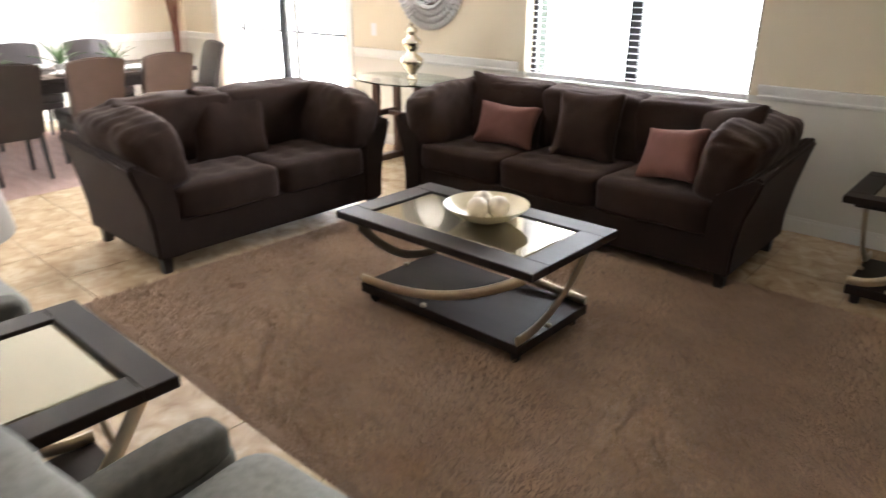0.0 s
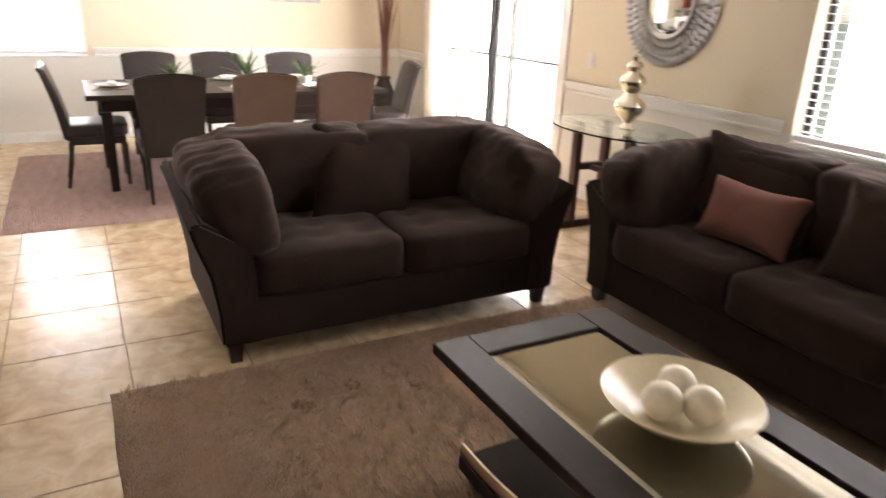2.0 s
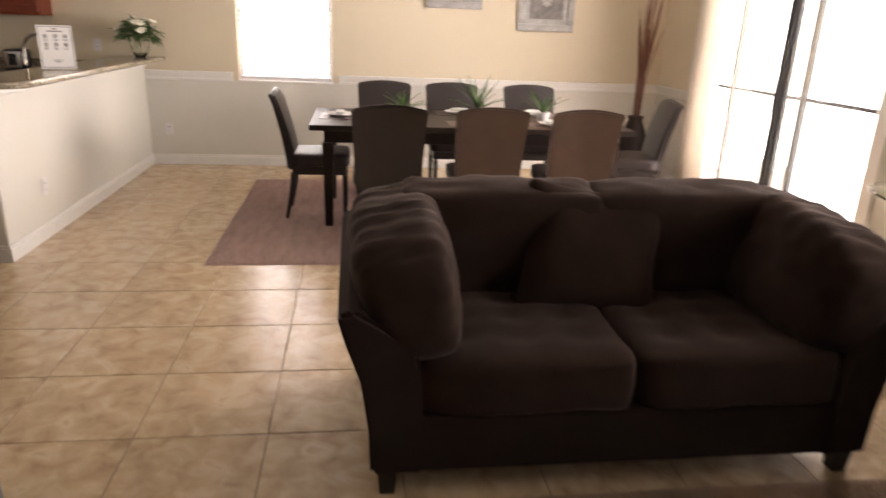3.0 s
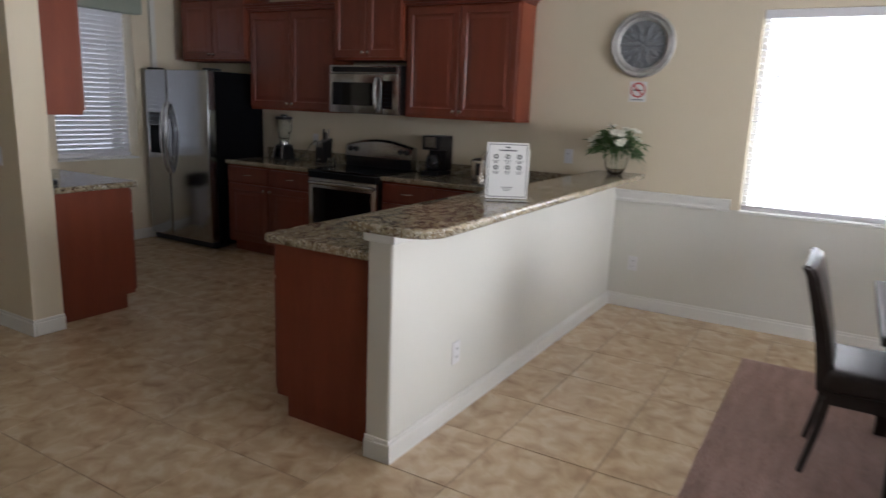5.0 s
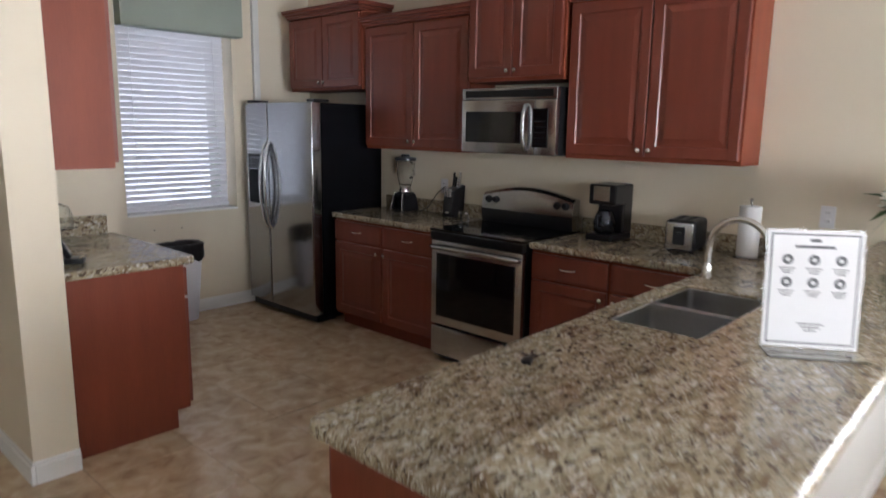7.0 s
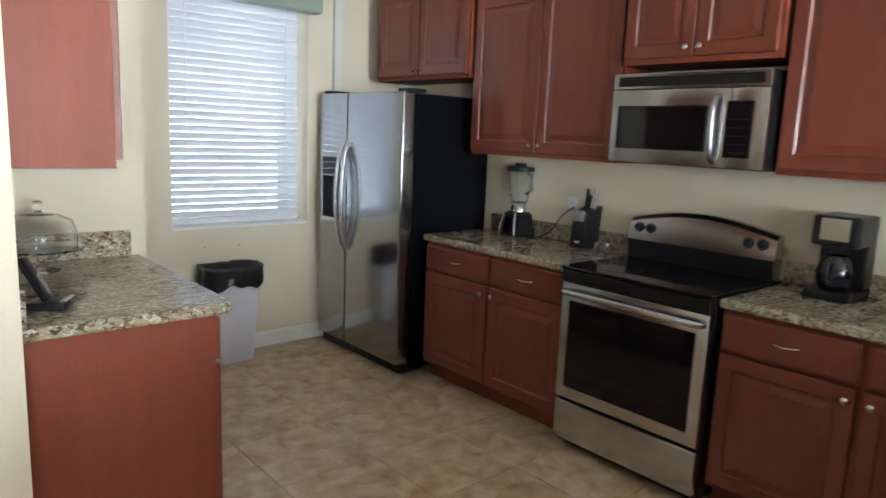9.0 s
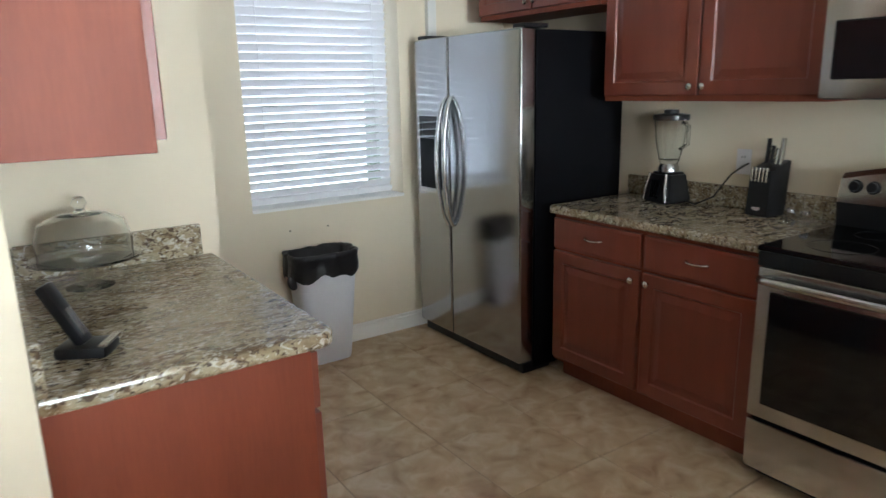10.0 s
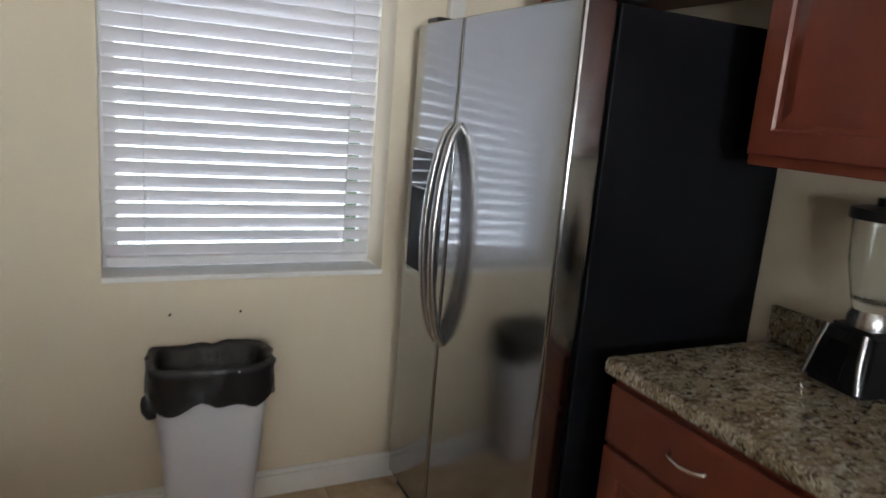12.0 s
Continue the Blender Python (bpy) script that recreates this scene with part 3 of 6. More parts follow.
def base_cabinet(at, rz, w, d, units, label, top=0.872, sink=None):
    """A base cabinet facing its own +x: body with a recessed plinth; each unit one drawer over one door."""
    root = thing("base_cabinet", at, rz, label, "cabinet", "kitchen base cabinets")
    if sink:
        part("end_panel", box(0, d, 0, sink[0], 0.1, top, 0.002), M_CHERRY_P, root)
        part("end_panel", box(0, d, sink[1], w, 0.1, top, 0.002), M_CHERRY_P, root)
        part("front_rail", box(d - 0.018, d, sink[0], sink[1], 0.7, top), M_CHERRY_P, root)
        part("body", box(0, d, sink[0], sink[1], 0.1, 0.7), M_CHERRY_P, root)
    else:
        part("body", box(0, d, 0, w, 0.1, top, 0.002), M_CHERRY_P, root)
    part("plinth", box(0, d - 0.07, 0.002, w - 0.002, 0, 0.1), M_CHERRY_P, root, "recessed dark cherry plinth")
    uw = w / units
    for k in range(units):
        y0 = k * uw + 0.012
        dw = uw - 0.024
        dr = part("drawer", moved(panel_door(dw, 0.15, raised=False), pose(d + 0.001, y0, 0.705)), M_CHERRY, root)
        part("handle", pull(y0 + dw / 2, 0.785, d + 0.022), M_NICKEL, dr, "arched satin nickel pull", 60)
        do = part("door", moved(panel_door(dw, 0.565), pose(d + 0.001, y0, 0.125)), M_CHERRY, root)
        ky = y0 + dw - 0.03 if k % 2 == 0 else y0 + 0.03
        part("knob", knob(ky, 0.645, d + 0.022), M_NICKEL, do, "round satin nickel knob", 40)
    return root


def wall_cabinet(at, rz, w, d, h, label, crown=True):
    root = thing("wall_cabinet", at, rz, label, "cabinet", "kitchen wall cabinets")
    part("body", box(0, d, 0, w, 0, h, 0.002), M_CHERRY_P, root)
    for k in range(2):
        dw = w / 2 - 0.016
        y0 = k * w / 2 + (0.012 if k == 0 else 0.004)
        do = part("door", moved(panel_door(dw, h - 0.04), pose(d + 0.001, y0, 0.026)), M_CHERRY, root)
        part("knob", knob(y0 + dw - 0.028 if k == 0 else y0 + 0.028, 0.064, d + 0.022), M_NICKEL, do, "round satin nickel knob", 40)
    if crown:
        bm = bmesh.new()
        for z0, z1, o in ((0, 0.02, 0.008), (0.02, 0.04, 0.02), (0.04, 0.062, 0.038), (0.062, 0.072, 0.045)):
            box(0, d + 0.022 + o, -o, w + o, h + z0, h + z1, 0.003, bm, 1)
        part("crown_moulding", bm, M_CHERRY, root)
    return root


base_cabinet((XW + 0.003, -3.56, 0), 0, 1.11, 0.575, 2, "cherry base cabinet with two drawers and two raised-panel doors")
base_cabinet((XW + 0.003, -1.67, 0), 0, 1.06, 0.575, 2, "cherry base cabinet with drawers beside the stove")
base_cabinet((-4.742, -2.63, 0), 180, 1.025, 0.585, 2, "cherry base cabinet under the small counter")
base_cabinet((-7.05, 0.047, 0), -90, 2.39, 0.605, 4, "cherry peninsula cabinet with a plain end panel", sink=(0.42, 1.16))
wall_cabinet((XW + 0.003, -3.54, 1.41), 0, 1.09, 0.27, 0.93, "tall cherry wall cabinet with two raised-panel doors")
wall_cabinet((XW + 0.003, -2.435, 1.885), 0, 0.755, 0.31, 0.62, "cherry wall cabinet above the microwave")
wall_cabinet((XW + 0.003, -1.665, 1.41), 0, 1.06, 0.27, 0.92, "tall cherry wall cabinet with two doors over the counter")
wall_cabinet((XW + 0.003, -4.5, 1.87), 0, 0.95, 0.31, 0.6, "short cherry wall cabinet above the refrigerator")
wall_cabinet((-4.742, -2.63, 1.375), 180, 1.025, 0.285, 1.0, "cherry wall cabinet with a plain end over the small counter")


def slab(points, z0, z1, bev=0.012):
    """A worktop slab from its outline, with a rounded-over edge."""
    bm = bmesh.new()
    vs = [bm.verts.new((x, y, z0)) for x, y in points]
    f = bm.faces.new(vs)
    r = bmesh.ops.extrude_face_region(bm, geom=[f])
    bmesh.ops.translate(bm, vec=(0, 0, z1 - z0), verts=[g for g in r["geom"] if isinstance(g, bmesh.types.BMVert)])
    bmesh.ops.recalc_face_normals(bm, faces=bm.faces[:])
    e = [q for q in bm.edges if abs(q.verts[0].co.z - q.verts[1].co.z) < 1e-6]
    bmesh.ops.bevel(bm, geom=e, offset=bev, segments=3, affect="EDGES", profile=0.5)
    return bm


def arc(cx, cy, r, a0, a1, n=8):
    return [(cx + r * math.cos(radians(a0 + (a1 - a0) * k / n)), cy + r * math.sin(radians(a0 + (a1 - a0) * k / n))) for k in range(n + 1)]


CT0, CT1 = 0.874, 0.915
solo("worktop", slab([(XW + 0.002, -3.585), (-7.035, -3.585), (-7.02, -3.57), (-7.02, -2.446), (XW + 0.002, -2.446)], CT0, CT1), M_GRANITE, "speckled brown granite worktop beside the refrigerator", "worktop")
# L-shaped worktop round the peninsula, with the sink cut out of it
SX0, SX1, SY0, SY1 = -6.62, -5.90, -0.53, -0.16
bm = slab([(XW + 0.002, -1.674), (-7.02, -1.674), (-7.02, -0.605), (SX0, -0.605), (SX0, 0.047), (XW + 0.002, 0.047)], CT0, CT1)
join(bm, slab([(SX0, -0.605), (SX1, -0.605), (SX1, SY0), (SX0, SY0)], CT0, CT1, 0.004))
join(bm, slab([(SX0, SY1), (SX1, SY1), (SX1, 0.047), (SX0, 0.047)], CT0, CT1, 0.004))
join(bm, slab([(SX1, -0.605), *arc(-4.66, -0.555, 0.05, -90, 0, 6), (-4.61, 0.047), (SX1, 0.047)], CT0, CT1))
solo("worktop", bm, M_GRANITE, "speckled brown granite worktop with a cut-out for the sink", "worktop")
solo("worktop", slab([(-4.743, -2.6), (-4.743, -3.657), (-5.39, -3.657), *arc(-5.345, -2.645, 0.045, 180, 90, 6)], CT0, CT1), M_GRANITE, "speckled granite worktop of the small counter", "worktop")
solo("bar_top", slab([(XW + 0.002, 0.0), (-4.51, 0.0), *arc(-4.51, 0.05, 0.04, -90, 0, 5), *arc(-4.62, 0.27, 0.15, 0, 90, 10), (XW + 0.002, 0.385)], 1.03, 1.07, 0.014), M_GRANITE, "raised granite breakfast bar with a rounded corner", "bar top")
for x0, x1, y0, y1 in ((XW + 0.002, XW + 0.022, -3.585, -2.446), (XW + 0.002, XW + 0.022, -1.674, -0.01)):
    solo("backsplash", box(x0, x1, y0, y1, CT1 + 0.001, 1.015, 0.004), M_GRANITE, "low granite backsplash along the wall", "backsplash")
solo("backsplash", box(-5.35, -4.765, -3.658, -3.638, CT1 + 0.001, 1.03, 0.004), M_GRANITE, "low granite backsplash of the small counter", "backsplash")
solo("backsplash", box(-4.763, -4.743, -3.636, -2.6, CT1 + 0.001, 1.03, 0.004), M_GRANITE, "low granite backsplash of the small counter", "backsplash")

# knee wall that carries the bar
kw = box(XW, -4.58, 0.05, 0.177, 0, 0.975, 0.012)
solo("wall_knee", kw, M_WALL_LOW, "pale painted knee wall under the breakfast bar", "wall", kind="structure")
solo("trim", box(XW, -4.565, 0.035, 0.192, 0.975, 1.029, 0.008), M_TRIM, "white moulding under the bar top", "trim", kind="structure")


# ---- kitchen: appliances ----
fr = thing("refrigerator", (XW + 0.02, -4.58, 0), 0, "stainless side-by-side refrigerator with black sides", "refrigerator")
part("body", box(0.0, 0.62, 0.005, 0.935, 0.03, 1.755, 0.006), M_BLACKTEX, fr, "black textured steel cabinet")
for y0, y1 in ((0.0, 0.338), (0.346, 0.94)):
    d = part("door", box(0.63, 0.725, y0, y1, 0.075, 1.76, 0.012, seg=3), M_STEEL_FR, fr, "brushed stainless door", 40)
    yh = 0.316 if y0 == 0 else 0.37
    s = -1 if y0 == 0 else 1
    arch = [(0.722 + 0.066 * math.sin(math.pi * k / 20) ** 0.55, yh + s * 0.008 * math.sin(math.pi * k / 20), 1.44 - 0.71 * k / 20) for k in range(21)]
    part("handle", tube(arch, 0.014, 10, up=(0, 1, 0)), M_STEEL_H, d, "bowed stainless handle", 60)
    if y0 == 0:
        dsp = part("dispenser", box(0.7252, 0.734, 0.05, 0.285, 0.895, 1.345, 0.004), M_STEEL_H, d, "steel-framed black ice and water dispenser")
part("dispenser_recess", box(0.7345, 0.7375, 0.062, 0.278, 0.925, 1.21, 0.003), M_BLACKTEX, fr)
part("dispenser_panel", box(0.7345, 0.739, 0.06, 0.28, 1.213, 1.338, 0.003), M_BLACKGLASS, fr, "glossy dark dispenser control panel")
for y in (0.05, 0.89):
    part("hinge_cover", box(0.55, 0.70, y - 0.04, y + 0.05, 1.761, 1.782, 0.006), M_BLACK, fr)
part("kick_grille", box(0.5, 0.69, 0.01, 0.93, 0.012, 0.07, 0.004), M_BLACK, fr)
for y in (0.06, 0.88):
    part("foot", moved(lathe([(0.02, 0), (0.02, 0.03)], 10), pose(0.6, y, 0)), M_BLACK, fr)

st = thing("range_cooker", (XW + 0.02, -2.44, 0), 0, "stainless electric range with black glass cooktop", "stove")
part("body", box(0.0, 0.60, 0.003, 0.757, 0.03, 0.905, 0.004), M_BLACK, st)
part("cooktop", box(0.0, 0.655, 0.0, 0.76, 0.906, 0.925, 0.006), M_BLACKGLASS, st, "black glass cooktop")
for x, y, r in ((0.2, 0.2, 0.08), (0.2, 0.56, 0.1), (0.47, 0.2, 0.11), (0.47, 0.56, 0.08)):
    part("burner_ring", moved(lathe([(r, 0), (r, 0.0006), (r - 0.004, 0.0006), (r - 0.004, 0)], 32), pose(x, y, 0.9255)), M_RING, st)
od = part("oven_door", box(0.605, 0.64, 0.004, 0.756, 0.27, 0.845, 0.008), M_STEEL, st, "stainless oven door", 40)
part("oven_window", box(0.6405, 0.644, 0.055, 0.705, 0.33, 0.76, 0.004), M_BLACKGLASS, od, "black glass oven window")
part("handle", tube([(0.64, 0.03, 0.8), (0.67, 0.03, 0.805), (0.685, 0.06, 0.808), (0.695, 0.38, 0.81), (0.685, 0.7, 0.808), (0.67, 0.73, 0.805), (0.64, 0.73, 0.8)], 0.016, 10), M_STEEL_H, od, "long stainless oven handle", 60)
part("control_strip", box(0.605, 0.65, 0.002, 0.758, 0.85, 0.904, 0.006), M_BLACK, st)
part("storage_drawer", box(0.605, 0.638, 0.004, 0.756, 0.055, 0.255, 0.008), M_STEEL, st, "stainless storage drawer", 40)
part("plinth", box(0.05, 0.56, 0.02, 0.74, 0.0, 0.03), M_BLACK, st)
bm = bmesh.new()
ring = []
for k in range(17):
    y = 0.76 * k / 16
    top = 1.13 + 0.055 * math.sin(math.pi * k / 16)
    ring.append((y, top))
sec = []
for y, top in ring:
    sec.append([bm.verts.new(p) for p in ((0.03, y, 0.925), (0.03, y, top), (0.075, y, top), (0.1, y, top - 0.02), (0.12, y, 1.02), (0.105, y, 0.925))])
for a, b in zip(sec, sec[1:]):
    for k in range(6):
        bm.faces.new((a[k], b[k], b[(k + 1) % 6], a[(k + 1) % 6]))
bm.faces.new(sec[0]), bm.faces.new(sec[-1][::-1])
bmesh.ops.recalc_face_normals(bm, faces=bm.faces[:])
for f in bm.faces:
    if f.calc_center_median().z < 1.0 and f.normal.x > 0.3:
        f.material_index = 1
bg = part("backguard", bm, (M_STEEL, M_BLACK), st, "stainless backguard with controls", 30)
def on_guard(y, z):
    return pose(0.11 - (z - 1.02) * 0.15 + 0.004, y, z, 0, 81, 0)
for y in (0.06, 0.125, 0.635, 0.7):
    part("knob", moved(lathe([(0.026, 0), (0.026, 0.006), (0.02, 0.01), (0.018, 0.026), (0.0, 0.028)], 18), on_guard(y, 1.085)), M_BLACK, bg, "black control knob", 40)
part("display", moved(box(-0.04, 0.035, -0.13, 0.13, 0.0, 0.005, 0.002), on_guard(0.38, 1.095)), M_SCREEN, bg, "grey clock display")

mw = thing("microwave_oven", (XW + 0.003, -2.437, 1.42), 0, "stainless over-range microwave with black glass door", "microwave")
part("body", box(0, 0.335, 0, 0.76, 0.0, 0.42, 0.004), M_BLACK, mw)
dr = part("door", box(0.336, 0.372, 0.0, 0.6, 0.005, 0.345, 0.006), M_STEEL, mw, "stainless microwave door", 40)
part("window", box(0.3725, 0.375, 0.04, 0.5, 0.07, 0.27, 0.006), M_BLACKGLASS, dr, "dark glass window")
part("control_panel", box(0.336, 0.372, 0.601, 0.76, 0.005, 0.345, 0.006), M_STEEL, mw, "", 40)
part("keypad", box(0.3725, 0.375, 0.585, 0.7, 0.05, 0.29, 0.004), M_BLACKGLASS, mw, "black keypad panel")
part("handle", tube([(0.372, 0.545, 0.31), (0.40, 0.545, 0.305), (0.418, 0.545, 0.25), (0.424, 0.545, 0.17), (0.418, 0.545, 0.09), (0.40, 0.545, 0.04), (0.372, 0.545, 0.03)], 0.014, 10, up=(0, 1, 0)), M_STEEL_H, dr, "bowed stainless handle", 60)
part("vent_trim", box(0.336, 0.37, 0.0, 0.76, 0.348, 0.42, 0.004), M_STEEL, mw)
gr = part("vent_grille", box(0.3705, 0.373, 0.03, 0.73, 0.36, 0.405, 0.002), M_BLACK, mw, "black vent grille")
for k in range(5):
    part("keypad_row", box(0.3755, 0.3762, 0.6, 0.685, 0.07 + k * 0.035, 0.073 + k * 0.035), M_RING, mw)

# sink and tap
sk = thing("kitchen_sink", (0, 0, 0), 0, "stainless double-bowl sink set in the granite", "sink")
for x0, x1 in ((SX0 + 0.006, -6.275), (-6.245, SX1 - 0.006)):
    bm = box(x0, x1, SY0 + 0.006, SY1 - 0.006, 0.72, 0.912, 0.03, seg=3)
    bm.faces.ensure_lookup_table()
    top = [f for f in bm.faces if f.normal.z > 0.7 and f.calc_center_median().z > 0.9]
    bmesh.ops.delete(bm, geom=top, context="FACES")
    for v in bm.verts:
        if v.co.z > 0.88:
            v.co.z = 0.905
    b = part("bowl", bm, M_STEEL_SINK, sk, "brushed steel bowl", 60)
    so = b.modifiers.new("wall", "SOLIDIFY")
    so.thickness = 0.004
    part("drain", moved(lathe([(0.04, 0), (0.04, 0.004), (0.02, 0.001), (0.0, 0.001)], 18), pose((x0 + x1) / 2, (SY0 + SY1) / 2, 0.7255)), M_STEEL_H, sk)
part("divider", box(-6.274, -6.246, SY0 + 0.004, SY1 - 0.004, 0.86, 0.906, 0.008), M_STEEL_SINK, sk)

ta = thing("tap", (-6.26, -0.095, CT1), 0, "brushed nickel gooseneck kitchen tap", "tap")
part("base", lathe([(0.028, 0), (0.028, 0.01), (0.02, 0.02), (0.018, 0.08), (0.013, 0.1)], 18), M_NICKEL, ta, "", 40)
pts = [(0, 0, 0.09), (0, 0, 0.2)] + [(0, -0.11 + 0.11 * math.cos(radians(a)), 0.24 + 0.12 * math.sin(radians(a))) for a in range(0, 181, 15)] + [(0, -0.222, 0.18)]
part("spout", tube(pts, 0.012, 12, up=(1, 0, 0)), M_NICKEL, ta, "", 60)
part("spray_head", moved(lathe([(0.012, 0.06), (0.017, 0.04), (0.018, 0.0), (0.0, 0.0)][::-1], 14), pose(0, -0.222, 0.125)), M_NICKEL, ta, "", 40)
part("lever", rod((0.018, 0, 0.07), (0.085, 0, 0.1), 0.006), M_NICKEL, ta)


# ---- living room: sofas ----
def sofa(name, at, rz, w, seats, label):
    """A sofa facing its own +y, origin at the middle of its footprint's front. w between the outer feet."""
    root = thing(name, at, rz, label, "sofa", "brown sofa set")
    d, zb = 0.9, 0.095
    aw = 0.17
    part("base", box(-w / 2 + 0.02, w / 2 - 0.02, -d + 0.06, -0.012, zb, 0.3, 0.015), M_SOFA, root)
    for sx in (-1, 1):
        # flared arm: leans outward to the top
        bm = bmesh.new()
        prof = [(0.0, zb), (aw, zb), (aw - 0.01, 0.4), (aw - 0.03, 0.56), (-0.05, 0.68), (-0.1, 0.66), (-0.075, 0.57), (-0.03, 0.42), (-0.005, 0.25)]
        secs = []
        for y in (-d + 0.0, -d * 0.6, -d * 0.3, -0.05, 0.0):
            secs.append([bm.verts.new((-sx * (-w / 2 + px), y, pz + (0.07 * (-y / d) - 0.02 if pz > 0.5 else 0))) for px, pz in prof])
        for a, b in zip(secs, secs[1:]):
            for k in range(len(prof)):
                bm.faces.new((a[k], a[(k + 1) % len(prof)], b[(k + 1) % len(prof)], b[k]))
        bm.faces.new(secs[0]), bm.faces.new(secs[-1])
        bmesh.ops.recalc_face_normals(bm, faces=bm.faces[:])
        bmesh.ops.bevel(bm, geom=[e for e in bm.edges if e.calc_face_angle(0) > 0.6], offset=0.014, segments=2, affect="EDGES")
        part("arm", bm, M_SOFA, root, "", 50)
        # arm cushion that lies over the arm and rolls down at its front
        cu = pillow(0.86, 0.44, 0.30, 5.0, 0.1, 0.014, seed=3 + sx + w, n=28)
        for v in cu.verts:
            x, y, z = v.co
            hi = max(0.0, (y + 0.23) / 0.46)
            drop = (0.42 * max(0.0, x - 0.16) ** 1.6 + 0.03 * max(0.0, x + 0.3)) * hi
            fold = (0.006 * math.sin(x * 62 + z * 14 + sx) + 0.004 * math.sin(x * 131 - z * 20)) * hi ** 3
            v.co = (z * (1 + 0.12 * hi), x, y - drop + fold)
        moved(cu, Matrix.Translation((sx * (w / 2 - 0.125), -0.43, 0.66)) @ Matrix.Rotation(radians(sx * 13), 4, "Y"))
        part("arm_cushion", cu, M_SOFA_CUSH, root, "soft arm cushion rolled over the arm", 180)
        for y in (-0.06, -d + 0.07):
            part("foot", moved(lathe([(0.034, 0), (0.046, 0.1)], 4), pose(sx * (w / 2 - 0.055), y, 0, 0, 0, 45)), M_FOOT, root, "dark tapered wooden foot")
    part("back", box(-w / 2 + 0.04, w / 2 - 0.04, -d, -d + 0.2, zb, 0.80, 0.05, seg=3), M_SOFA, root, "", 40)
    inner = w - 2 * aw + 0.06
    cw = inner / seats
    for k in range(seats):
        x = -inner / 2 + (k + 0.5) * cw
        c = pillow(cw + 0.004, 0.68, 0.22, 9.0, 0.1, 0.01, seed=k + w * 3, n=16, tuft=[(i * cw * 0.28, j * 0.16) for i in (-1, 0, 1) for j in (-1, 0, 1)])
        part("seat_cushion", moved(c, pose(x, -0.335, 0.385)), M_SOFA_CUSH, root, "", 180)
        b = pillow(cw + 0.06, 0.5, 0.25, 9.0, 0.12, 0.02, seed=k * 2 + w * 5 + 11, n=16, tuft=[(i * cw * 0.25, 0.02) for i in (-1, 1)])
        part("back_cushion", moved(b, pose(x, -d + 0.25, 0.655, 80, 0, 0)), M_SOFA_CUSH, root, "", 180)
    return root


# the sofas face the coffee table
sofa("loveseat", (-2.25, 3.128, 0.0), -90, 1.71, 2, "dark chocolate microfibre loveseat with flared arms on the rug's edge")
sofa("sofa", (-1.015, 4.185, 0.0), 180, 2.42, 3, "dark chocolate microfibre three-seat sofa under the window")


def throw_pillow(at, lean, turn, roll, w, h, material, label, seed):
    """A square cushion standing on its edge: lean back, turn about the vertical, roll in its own plane."""
    m = Matrix.Translation(at) @ Matrix.Rotation(radians(turn), 4, "Z") @ Matrix.Rotation(radians(90 - lean), 4, "X") @ Matrix.Rotation(radians(roll), 4, "Z")
    bm = pillow(w, h, 0.15, 18.0, 0.84, 0.012, seed, 18)
    for v in bm.verts:
        u, k = v.co.x / (w / 2), v.co.y / (h / 2)
        v.co.x *= 1 - 0.11 * (1 - min(1, k * k)) * min(1, abs(u)) ** 3
        v.co.y *= 1 - 0.11 * (1 - min(1, u * u)) * min(1, abs(k)) ** 3
    return solo("throw_pillow", moved(bm, m), material, label, "cushion", smooth=180)


throw_pillow((-1.545, 4.515, 0.635), 22, 0, 0, 0.5, 0.3, M_PILLOW, "terracotta lumbar cushion leaning on the sofa back", 1)
throw_pillow((-0.30, 4.435, 0.645), 28, -20, 10, 0.42, 0.32, M_PILLOW, "terracotta square cushion leaning on the sofa arm", 2)
throw_pillow((-1.705, 4.715, 0.685), 14, 0, -3, 0.72, 0.5, M_SOFA_CUSH, "brown back cushion standing in the sofa", 3)
throw_pillow((-0.965, 4.615, 0.69), 16, 0, 2, 0.48, 0.46, M_SOFA_CUSH, "brown back cushion standing in the sofa", 4)
throw_pillow((-0.065, 4.595, 0.72), 22, -30, 12, 0.46, 0.44, M_SOFA_CUSH, "brown cushion propped in the sofa corner", 5)
throw_pillow((-2.77, 3.11, 0.665), 16, 90, -7, 0.56, 0.5, M_SOFA_CUSH, "brown back cushion standing in the loveseat", 6)


# ---- living room: rug, tables, lamps ----
def rug(name, x0, x1, y0, y1, step, height, rough, material, label, spots=()):
    bm = bmesh.new()
    nx, ny = int((x1 - x0) / step), int((y1 - y0) / step)
    g = []
    for i in range(nx + 1):
        col = []
        for j in range(ny + 1):
            x, y = x0 + (x1 - x0) * i / nx, y0 + (y1 - y0) * j / ny
            edge = i in (0, nx) or j in (0, ny)
            z = 0.001 if edge else height + rough * noise.noise(Vector((x * 26, y * 26, 0))) + rough * 0.6 * noise.noise(Vector((x * 9, y * 9, 4)))
            wob = 0.008 * noise.noise(Vector((x * 3, y * 3, 9))) if edge else 0.0
            col.append(bm.verts.new((x + wob, y + wob, z)))
        g.append(col)
    for i in range(nx):
        for j in range(ny):
            f = bm.faces.new((g[i][j], g[i + 1][j], g[i + 1][j + 1], g[i][j + 1]))
            c = f.calc_center_median()
            f.smooth = True
            for sx, sy, r in spots:
                if math.hypot(c.x - sx, (c.y - sy) * 1.4) < r * (1 + 0.5 * noise.noise(c * 18)):
                    f.material_index = 1
    return solo(name, bm, (material, M_STAIN), label, "rug")


